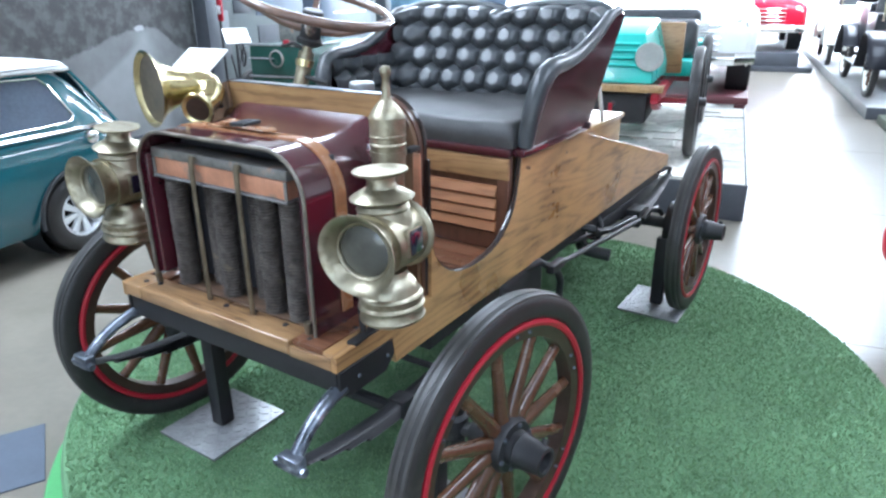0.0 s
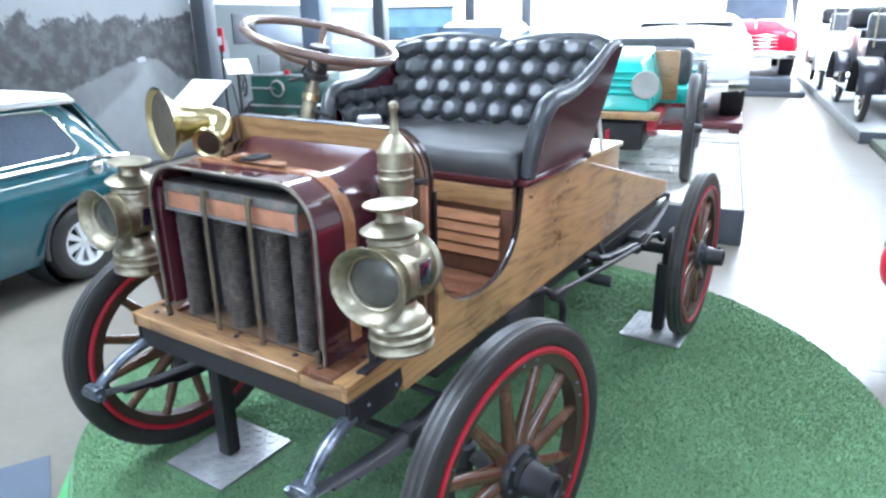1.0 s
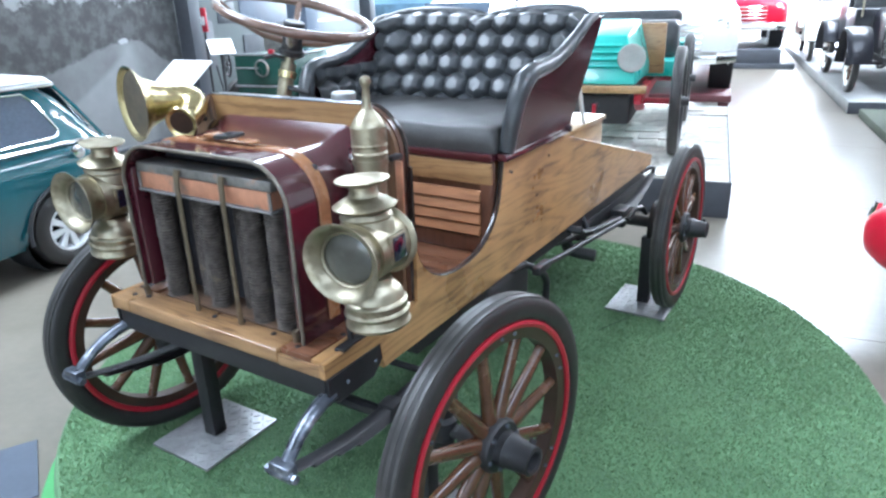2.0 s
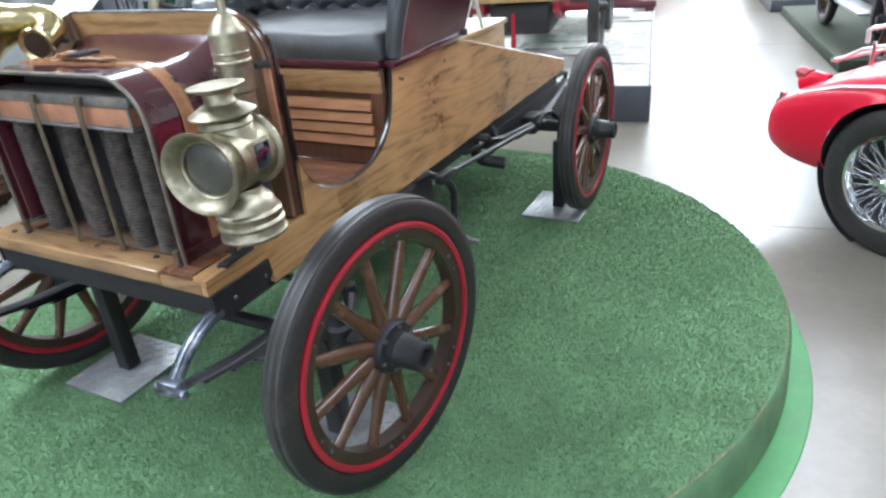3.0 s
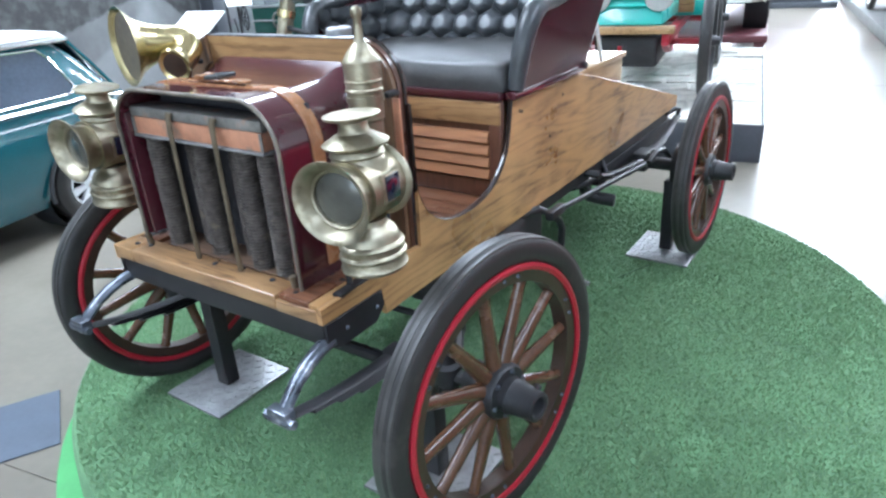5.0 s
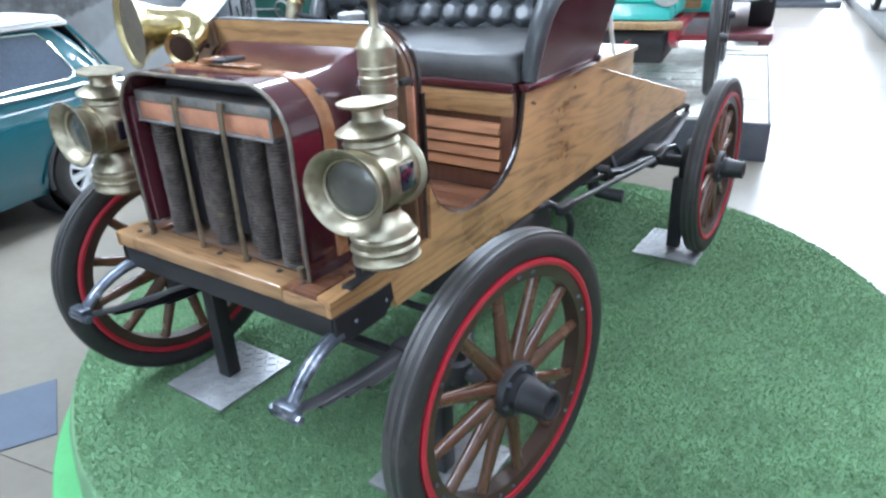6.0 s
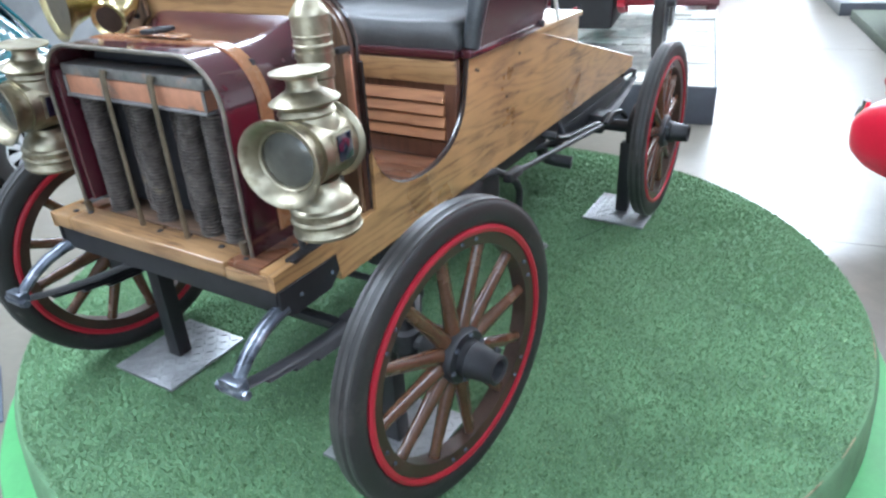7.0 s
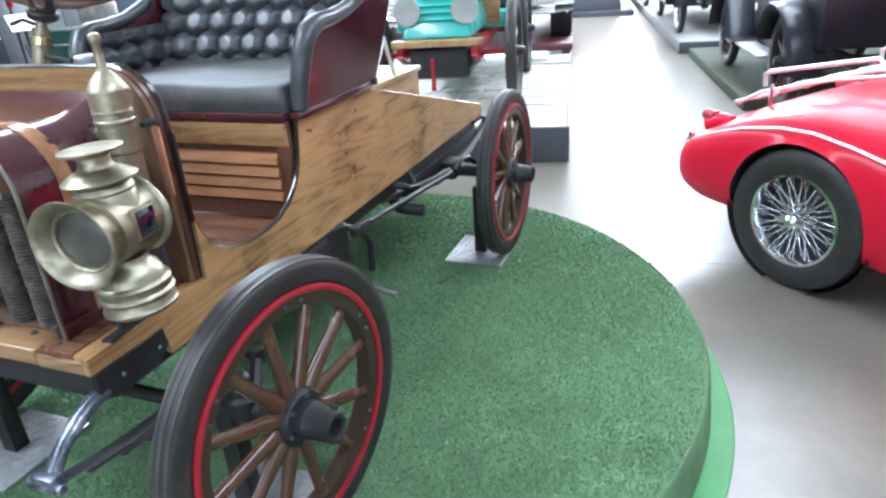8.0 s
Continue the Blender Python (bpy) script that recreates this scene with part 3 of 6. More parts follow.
for x, y in ((-0.34, -0.2), (-0.29, -0.19), (-0.02, -0.185), (0.19, -0.18), (0.29, -0.2), (0.345, -0.1), (0.3, -0.09), (-0.35, -0.1), (0.07, -0.17)):
    part("board_bolt", turned([(0.0, 0.005), (0.006, 0.004), (0.0085, 0.0005)], pose(x, y, 0.6272), 8), IRON, CAR)
part("engine_bearer", box(-0.30, 0.252, -0.157, 0.12, 0.588, 0.62, 0.003), REDWOOD, CAR)
for s in (-1, 1):
    part("side_deck", box(min(s * 0.258, s * 0.35), max(s * 0.258, s * 0.35), -0.069, 0.122, 0.59, 0.626, 0.003), REDWOOD, CAR, "red-stained deck board")

# oak side panels: low at the front, scooped out for the step-in, rising to the seat, sloping to the tail
scoop = bezier((0.146, 0.80), (0.152, 0.735), (0.205, 0.648), (0.36, 0.643), 12) + bezier((0.36, 0.643), (0.50, 0.638), (0.598, 0.69), (0.626, 0.80), 14)[1:] + bezier((0.626, 0.80), (0.635, 0.84), (0.642, 0.87), (0.646, 0.905), 6)[1:]
side = [(-0.236, 0.588), (-0.236, 0.628), (0.143, 0.628)] + scoop + [(1.115, 0.905), (2.378, 0.566), (2.378, 0.51), (-0.02, 0.51), (-0.03, 0.588)]
for s in (-1, 1):
    part("side_panel", prism(side, "x", min(s * 0.386, s * 0.404), max(s * 0.386, s * 0.404), 0.0015), OAK_Y, CAR, "varnished oak side panel with bold grain")
    edge = [(s * 0.395, y, z) for y, z in [(0.146, 1.0), (0.146, 0.86)] + scoop]
    part("panel_beading", tube(edge, 0.0065, 8, flat=(1.5, 0.8)), BEAD, CAR, "black edge beading")
    for y, z in ((0.69, 0.862), (0.705, 0.857), (1.0, 0.85), (0.9, 0.73)):
        part("panel_screw", turned([(0.0, 0.002), (0.005, 0.0015), (0.006, 0)], pose(s * 0.404, y, z, 0, s * 90, 0), 8), IRON, CAR)

def shell_outline(w, z0, z1, r, n=10, z0_right=None):
    return [(w, z0), (w, z1 - r)] + arc(w - r, z1 - r, r, 0, 90, n)[1:] + arc(-w + r, z1 - r, r, 90, 180, n) + [(-w, z0 if z0_right is None else z0_right)]


def arch_loft(stations, thick):
    """An arched sheet through several (y, outline) stations."""
    bm = bmesh.new()
    rows = []
    for t in (0.0, thick):
        rows.append([[bm.verts.new((x * (1 - t / 0.3), y, z - t * (1 if z > 0.9 else 0))) for x, z in o] for y, o in stations])
    m = len(stations[0][1])
    for sheet in rows:
        for a, b in zip(sheet, sheet[1:]):
            for k in range(m - 1):
                bm.faces.new((a[k], a[k + 1], b[k + 1], b[k]))
    for i in (0, -1):
        for k in range(m - 1):
            bm.faces.new((rows[0][i][k], rows[0][i][k + 1], rows[1][i][k + 1], rows[1][i][k]))
    for k in (0, m - 1):
        for i in range(len(stations) - 1):
            bm.faces.new((rows[0][i][k], rows[0][i + 1][k], rows[1][i + 1][k], rows[1][i][k]))
    return bm


def arch_sheet(o1, o2, y0, y1, thick):
    """An arched sheet between two outlines of the same count."""
    bm = bmesh.new()
    rows = []
    for o, y, t in ((o1, y0, 0), (o2, y1, 0), (o2, y1, thick), (o1, y0, thick)):
        rows.append([bm.verts.new((x * (1 - t / 0.3), y, z - t * (1 if z > 0.9 else 0))) for x, z in o])
    for p, q in ((0, 1), (1, 2), (2, 3), (3, 0)):
        for k in range(len(o1) - 1):
            bm.faces.new((rows[p][k], rows[p][k + 1], rows[q][k + 1], rows[q][k]))
    return bm


# cockpit
for k in range(5):
    part("floor_board", box(-0.384, 0.384, 0.162 + 0.089 * k, 0.248 + 0.089 * k, 0.575, 0.598, 0.002), REDWOOD, CAR, "brown wooden floor board")
part("dashboard", prism([(-0.384, 0.60), (0.384, 0.60), (0.384, 1.03)] + arc(0.264, 1.03, 0.12, 0, 90, 10)[1:] + arc(-0.264, 1.03, 0.12, 90, 180, 10), "y", 0.125, 0.158, 0.002), DASHWOOD, CAR, "varnished wooden dashboard")
for s in (-1, 1):
    trim = [(s * 0.386, 0.146, 0.63), (s * 0.386, 0.146, 0.8)] + [(s * x, 0.146, z) for x, z in [(0.386, 1.03)] + arc(0.264, 1.03, 0.122, 0, 84, 10)[1:]]
    part("dash_trim", tube(trim, [0.0085] * 11 + [0.006, 0.003], 8, flat=(1.0, 0.8)), BEAD, CAR, "black edge strip")
part("dash_edge", arch_sheet(shell_outline(0.3872, 0.63, 1.153, 0.122), shell_outline(0.3872, 0.63, 1.153, 0.122), 0.1248, 0.1588, 0.003), DARKWOOD, CAR, "dark stained edging round the dashboard")
part("dash_cap", box(-0.27, 0.27, 0.124, 0.159, 1.1502, 1.1535, 0.001), WORN_IRON, CAR, "thin metal cap strip")
for s in (-1, 1):
    band = [(s * 0.383, 0.63), (s * 0.383, 1.03)] + [(s * x, z) for x, z in arc(0.264, 1.03, 0.119, 0, 82, 10)[1:]] + [(s * x, z) for x, z in arc(0.264, 1.03, 0.05, 82, 0, 8)] + [(s * 0.314, 0.63)]
    part("dash_stile", prism(band, "y", 0.112, 0.1245, 0.002), STILEWOOD, CAR, "brown stained edge board")
part("heel_panel", box(-0.384, 0.384, 0.612, 0.63, 0.6, 0.905, 0.002), DARKWOOD, CAR, "maroon-stained seat riser")
part("riser_rail", box(-0.384, 0.384, 0.598, 0.6115, 0.835, 0.902, 0.002), OAK_X, CAR, "oak rail under the seat")
part("riser_rail", box(-0.384, 0.384, 0.600, 0.6115, 0.6, 0.655, 0.002), DARKWOOD, CAR)
for s in (-1, 1):
    part("riser_stile", box(min(s * 0.345, s * 0.384), max(s * 0.345, s * 0.384), 0.599, 0.6115, 0.6555, 0.8345, 0.002), DARKWOOD, CAR)
for k in range(4):
    z = 0.664 + 0.0385 * k
    part("louvre", prism([(0.609, z + 0.003), (0.591, z - 0.001), (0.589, z + 0.002), (0.599, z + 0.029), (0.609, z + 0.032)], "x", -0.344, 0.344, 0.0008), SLATWOOD, CAR, "orange cedar louvre slat")

# bonnet and radiator
part("bonnet", arch_loft([(y, shell_outline(w, 0.628, z, 0.115, 10, 0.662)) for y, w, z in ((-0.178, 0.30, 1.066), (-0.02, 0.30, 1.065), (0.03, 0.301, 1.067), (0.07, 0.305, 1.073), (0.10, 0.312, 1.083), (0.1235, 0.321, 1.096))], 0.006), MAROON, CAR, "glossy maroon bonnet flared at the dash")
part("radiator_shell", arch_sheet(shell_outline(0.302, 0.628, 1.068, 0.115, 10, 0.662), shell_outline(0.302, 0.628, 1.068, 0.115, 10, 0.662), -0.187, -0.06, 0.007), MAROON, CAR, "maroon radiator surround")
part("radiator_edge", tube([(x, -0.188, z) for x, z in shell_outline(0.298, 0.626, 1.066, 0.112)], 0.005, 8), EDGE, CAR, "tarnished brass edging")
part("header_tank", box(-0.266, 0.222, -0.163, -0.10, 0.9445, 0.989, 0.004), COPPER, CAR, "tarnished copper header tank")
part("tank_lip", box(-0.268, 0.224, -0.169, -0.098, 0.938, 0.944, 0.001), STEEL, CAR, "thin solder-grey lip")
part("tank_top", box(-0.270, 0.226, -0.165, -0.098, 0.9895, 1.016, 0.004), STEEL_DULL, CAR, "dull grey tank flange")
for x in (-0.268, 0.2145):
    part("tank_end", box(x, x + 0.010, -0.1665, -0.1635, 0.9445, 0.989, 0.001), STEEL_DULL, CAR, "dull solder seam")
for s in (-1, 1):
    part("core_side", box(min(s * 0.272, s * 0.291), max(s * 0.272, s * 0.291), -0.178, -0.062, 0.632 if s > 0 else 0.664, 1.0, 0.003), MAROON, CAR, "dark maroon side panel")
part("radiator_core", box(-0.28, 0.28, -0.07, -0.062, 0.63, 1.04, 0.001), CORE, CAR, "dark radiator core")


# gilled cooling tubes: coarse wire fins with ragged rims
def gilled_tube():
    bm = bmesh.new()
    r = random.Random(21)
    rings = []
    for k in range(37):
        z = 0.63 + 0.0086 * k
        for dz, rad, rag in ((0.0, 0.0310, 0.12), (0.0016, 0.0310, 0.12), (0.0034, 0.0235, 0.0), (0.0068, 0.0235, 0.0)):
            ring = []
            for i in range(22):
                a = 2 * math.pi * i / 22
                q = rad * (1 - rag * r.random())
                ring.append(bm.verts.new((q * math.cos(a), q * math.sin(a), min(z + dz, 0.944))))
            rings.append(ring)
    for p, q in zip(rings, rings[1:]):
        for i in range(22):
            bm.faces.new((p[i], p[(i + 1) % 22], q[(i + 1) % 22], q[i]))
    return bm


tb = None
for k in range(6):
    m = pose(-0.229 + 0.0855 * k, -0.132 + (0.052 if k in (1, 3) else 0.01 if k == 2 else 0), 0, 0, 0, 37 * k)
    if tb is None:
        tb = part("cooling_tube", gilled_tube(), FIN, CAR, "grey-brown gilled cooling tube", m, smooth=0)
    else:
        again(tb, m)
for x in (-0.09, 0.075):
    part("guard_bar", tube([(x, -0.180, 0.624), (x, -0.181, 0.7), (x, -0.180, 0.95), (x - 0.003, -0.176, 1.0), (x - 0.003, -0.170, 1.012)], [0.0085, 0.0075, 0.0075, 0.009, 0.011], 8, flat=(1, 0.7)), DULL_BRASS, CAR, "dull brass guard bar")
for x in (0.272, -0.300):
    part("guard_bar", tube([(x, -0.182, 0.622), (x, -0.186, 0.66)], 0.009, 8), DULL_BRASS, CAR)
# bearer below the tubes, in a darker brown than the front board
part("drip_tray", box(-0.26, 0.25, -0.157, -0.07, 0.6205, 0.63, 0.002), DARK_OAK, CAR, "dark brown wooden bearer")
# leather strap over the bonnet
def strap_line(y, off):
    return [(x, y, z) for x, z in shell_outline(0.30 + off, 0.66, 1.064 + off, 0.115 + off, 12)]


bm = bmesh.new()
la, lb = strap_line(-0.097, 0.004), strap_line(-0.06, 0.004)
ua, ub = strap_line(-0.0955, 0.0085), strap_line(-0.0615, 0.0085)
rows = [[bm.verts.new(p) for p in q] for q in (la, lb, ub, ua)]
for p, q in ((0, 1), (1, 2), (2, 3), (3, 0)):
    for k in range(len(la) - 1):
        bm.faces.new((rows[p][k], rows[p][k + 1], rows[q][k + 1], rows[q][k]))
part("bonnet_strap", bm, STRAP, CAR, "tan leather bonnet strap")
part("strap_tongue", prism([(-0.085, -0.061), (0.10, -0.061), (0.116, -0.0785), (0.10, -0.096), (-0.085, -0.096)], "z", 1.0785, 1.083, 0.0015), STRAP, CAR)
part("strap_buckle", tube([(-0.012, -0.053, 1.088), (-0.012, -0.104, 1.088), (0.030, -0.104, 1.091), (0.030, -0.053, 1.091)], 0.0055, 8, loop=True), IRON, CAR, "dark steel buckle")
part("strap_keeper", box(-0.062, -0.036, -0.101, -0.056, 1.0835, 1.092, 0.003), STRAP, CAR)

# seat
def tuft(p, q):
    """Rounded pads in offset rows: 1 in a pad's middle, 0 along the pleats."""
    near = []
    row = math.floor(q)
    for k in (row - 1, row, row + 1, row + 2):
        c = math.floor(p - 0.5 * (k % 2))
        for i in (c, c + 1):
            near.append(math.hypot(p - (i + 0.5 * (k % 2)), 0.86 * (q - k)))
    near.sort()
    return math.sin(0.5 * math.pi * min(1.0, max(0.0, (near[1] - near[0]) / 0.62))) ** 0.55


def tufted(name, place, nu, nv, label):
    """A diamond-buttoned sheet: place(u, v) gives the point on the padding."""
    bm = bmesh.new()
    g = [[bm.verts.new(place(i / nu, j / nv)) for j in range(nv + 1)] for i in range(nu + 1)]
    for i in range(nu):
        for j in range(nv):
            bm.faces.new((g[i][j], g[i + 1][j], g[i + 1][j + 1], g[i][j + 1]))
    return part(name, bm, LEATHER, CAR, label, smooth=80)


def back_top(x):
    return 1.312 + 0.03 * abs(math.sin(math.pi * (x + 0.0) / 0.50)) ** 0.7 - 0.02 * max(0, abs(x) - 0.4) / 0.08


def back_at(u, v):
    zt = back_top(-0.45 + 0.9 * u)
    z = 1.0 + (zt - 1.0) * v
    x = (2 * u - 1) * (0.389 + 0.153 * max(0.0, z - 0.92))
    wrap = max(0.0, abs(x) - 0.30)
    y = 1.105 + 0.17 * ((z - 1.0) / 0.33) - 1.4 * wrap * wrap * 2.2
    h = 0.042 * tuft(x / 0.104, (z - 0.985) / 0.078) * min(1, 12 * v + 0.3) * min(1.0, 9 * (1 - v) + 0.25)
    if v > 0.93:
        y += 0.5 * (v - 0.93)
    return (x, y - h - 0.012, z + 0.25 * h)


tufted("seat_back", back_at, 190, 84, "diamond-tufted black leather backrest")
bm = bmesh.new()
grid = []
for i in range(41):
    col = []
    for j in range(9):
        z = 0.935 + (back_top(-0.45 + 0.9 * i / 40) - 0.004 - 0.935) * j / 8
        x = (i / 20 - 1) * (0.404 + 0.153 * max(0.0, z - 0.92))
        y = 1.13 + 0.20 * ((z - 0.935) / 0.4) - 3.0 * max(0, abs(x) - 0.30) ** 2
        col.append((bm.verts.new((x, y, z)), bm.verts.new((x, y + 0.022, z))))
    grid.append(col)
for i in range(40):
    for j in range(8):
        for f in (0, 1):
            bm.faces.new((grid[i][j][f], grid[i + 1][j][f], grid[i + 1][j + 1][f], grid[i][j + 1][f]))
    for j in (0, 8):
        bm.faces.new((grid[i][j][0], grid[i + 1][j][0], grid[i + 1][j][1], grid[i][j][1]))
part("seat_shell", bm, MAROON, CAR, "maroon painted seat back shell")
part("back_roll", tube([(x, 1.305 - 3.0 * max(0, abs(x) - 0.30) ** 2 - 0.012, back_top(x) - 0.002) for x in [-0.455 + 0.91 * k / 36 for k in range(37)]], 0.016, 8), LEATHER, CAR, "black leather top roll")

arm = [(0.665, 0.925), (1.142, 0.925), (1.285, 1.308), (1.21, 1.306), (1.10, 1.245), (1.02, 1.20), (0.93, 1.17), (0.83, 1.155), (0.745, 1.15), (0.70, 1.12), (0.68, 1.04)]
for s in (-1, 1):
    def lean(z):
        return 0.402 + 0.17 * max(0.0, z - 0.92) * 0.9
    bm = bmesh.new()
    a = [bm.verts.new((s * lean(z), y, z)) for y, z in arm]
    b = [bm.verts.new((s * (lean(z) + 0.018), y, z)) for y, z in arm]
    bm.faces.new(a)
    bm.faces.new(b[::-1])
    for k in range(len(arm)):
        bm.faces.new((a[k], b[k], b[(k + 1) % len(arm)], a[(k + 1) % len(arm)]))
    part("seat_side", bm, MAROON, CAR, "maroon painted seat side")
    roll = [(s * (lean(z) + 0.004), y, z) for y, z in [(0.655, 0.935), (0.66, 0.99), (0.668, 1.05), (0.685, 1.11), (0.715, 1.15), (0.76, 1.168), (0.84, 1.172), (0.93, 1.186), (1.02, 1.216), (1.10, 1.258), (1.18, 1.305), (1.25, 1.318)]]
    part("arm_roll", tube(roll, [0.024, 0.025, 0.027, 0.029, 0.030, 0.027, 0.025, 0.023, 0.022, 0.020, 0.017, 0.014], 14, flat=(1.1, 1.0)), LEATHER, CAR, "padded black leather arm roll")

    def inner(u, v, s=s):
        y = 0.70 + u * (0.40 + 0.22 * v)
        zt = 1.155 + 0.10 * max(0, u - 0.5) ** 1.5 * 2.4
        z = 1.0 + (zt - 1.0) * v
        h = 0.036 * tuft(y / 0.104, (z - 0.985) / 0.078) * min(1, 10 * v + 0.3)
        return (s * (lean(z) - 0.004 - h), y, z)
    tufted("arm_padding", inner, 60, 30, "diamond-tufted black leather arm padding")
    part("seat_rail", box(min(s * 0.386, s * 0.425), max(s * 0.386, s * 0.425), 0.625, 1.135, 0.9065, 0.932, 0.006), MAROON, CAR, "maroon seat rail")
    part("back_strut", tube([(s * 0.395, 1.36, 0.905), (s * 0.40, 1.31, 0.99), (s * 0.40, 1.285, 1.05)], 0.008, 8), WHITE, CAR, "thin pale metal stay")
    part("back_strut", tube([(s * 0.40, 1.18, 0.93), (s * 0.40, 1.23, 0.99), (s * 0.40, 1.285, 1.05), (s * 0.40, 1.22, 1.10)], 0.008, 8), WHITE, CAR)
    part("hinge_knob", turned([(0, 0.02), (0.012, 0.016), (0.014, 0.0), (0.02, -0.01), (0.0, -0.012)], pose(s * 0.415, 1.135, 0.925, 0, s * 90, 0), 12), IRON, CAR)
part("seat_rail", box(-0.385, 0.385, 0.6, 0.64, 0.9065, 0.932, 0.006), MAROON, CAR, "maroon front seat rail")
part("seat_base", box(-0.384, 0.384, 0.642, 1.12, 0.9065, 0.93, 0.003), REDWOOD, CAR)
bm = bmesh.new()
nu, nv = 64, 44
g = []
for i in range(nu + 1):
    r = []
    for j in range(nv + 1):
        u, v = i / nu, j / nv
        x, y = -0.39 + 0.78 * u, 0.612 + 0.51 * v
        e = min(1.0, 1.0 - (abs(2 * u - 1)) ** 30) * (1.0 - abs(2 * v - 1) ** 26)
        z = 0.958 + 0.052 * max(0.0, e) ** 0.5 + 0.005 * math.sin(9 * x) * math.sin(7 * y) + 0.006 * noise.noise((x * 9, y * 9, 0)) + 0.012 * v
        r.append(bm.verts.new((x, y, z)))
    g.append(r)
for i in range(nu):
    for j in range(nv):
        bm.faces.new((g[i][j], g[i + 1][j], g[i + 1][j + 1], g[i][j + 1]))
rim = [g[i][0] for i in range(nu + 1)] + [g[nu][j] for j in range(1, nv + 1)] + [g[i][nv] for i in range(nu - 1, -1, -1)] + [g[0][j] for j in range(nv - 1, 0, -1)]
low = [bm.verts.new((v.co.x, v.co.y, 0.933)) for v in rim]
for k in range(len(rim)):
    bm.faces.new((rim[k], rim[(k + 1) % len(rim)], low[(k + 1) % len(rim)], low[k]))
bm.faces.new(low)
part("seat_cushion", bm, CUSHION, CAR, "worn black leather seat cushion", smooth=60)

# tail: oak box behind the seat and sloping deck
part("tail_box", box(-0.38, 0.384, 1.145, 1.615, 0.52, 0.878, 0.003), OAK_BOX, CAR, "oak luggage box")
part("box_lid", box(-0.39, 0.394, 1.14, 1.628, 0.8785, 0.897, 0.003), OAK_BOX, CAR, "pale oak box lid")
for k in range(6):
    x0 = -0.384 + 0.128 * k
    bm = prism([(1.617, 0.742), (2.372, 0.54), (2.372, 0.515), (1.617, 0.72)], "x", x0 + 0.001, x0 + 0.127, 0.001)
    part("deck_plank", bm, OAK_Y, CAR, "oak tail deck plank")
part("tail_bar", box(-0.384, 0.384, 2.374, 2.39, 0.512, 0.562, 0.003), OAK_X, CAR)

# steering
COL0, COL1 = Vector((-0.292, 0.40, 1.05)), Vector((-0.257, 0.468, 1.325))
part("steering_column", rod(Vector((-0.335, 0.315, 0.70)), COL1 - Vector((0.008, 0.015, 0.062)), 0.015, n=16), BRASS, CAR, "brass steering column")
cdir = (COL1 - COL0).normalized()
part("column_sleeve", rod(COL0 - cdir * 0.02, COL0 + cdir * 0.165, 0.024, n=20), BRASS, CAR, "brass column sleeve")
part("column_collar", rod(COL0 + cdir * 0.118, COL0 + cdir * 0.14, 0.029, n=20), BRIGHT_BRASS, CAR)
part("control_lever", tube([tuple(COL0 + cdir * 0.09), (-0.24, 0.415, 1.13), (-0.18, 0.43, 1.115)], 0.0085, 8), IRON, CAR, "short black lever")
part("control_lever", tube([tuple(COL0 + cdir * 0.17), (-0.31, 0.42, 1.235), (-0.35, 0.41, 1.225)], 0.006, 8), IRON, CAR)
SW = pose(-0.248, 0.461, 1.335, -0.8, 15.7, 0)
ring = [tuple(SW @ Vector((0.241 * math.cos(2 * math.pi * k / 56), 0.241 * math.sin(2 * math.pi * k / 56), 0.018))) for k in range(56)]
part("steering_wheel_rim", tube(ring, 0.0145, 12, loop=True), WOODRIM, CAR, "polished wooden steering wheel rim")
for k in range(4):
    a = radians(90 * k + 40)
    pts = [tuple(SW @ Vector((r * math.cos(a), r * math.sin(a), h))) for r, h in ((0.02, -0.062), (0.09, -0.055), (0.17, -0.026), (0.24, 0.016))]
    part("steering_spoke", tube(pts, [0.015, 0.013, 0.012, 0.012], 10), WOODRIM, CAR)
part("steering_boss", turned([(0, 0.0), (0.030, 0.0), (0.034, -0.005), (0.034, -0.085), (0.042, -0.09), (0.042, -0.104), (0.024, -0.114), (0, -0.116)], SW, 24), IRON, CAR, "black steering boss")
part("fuel_cap", turned([(0.0, 0.03), (0.03, 0.03), (0.033, 0.026), (0.033, 0.008), (0.028, 0.006), (0.028, 0.0)], pose(0.17, 0.18, 1.14), 20), STEEL, CAR, "round grey metal cap")
part("cap_bracket", box(0.14, 0.2, 0.159, 0.205, 1.12, 1.1395, 0.003), IRON, CAR)

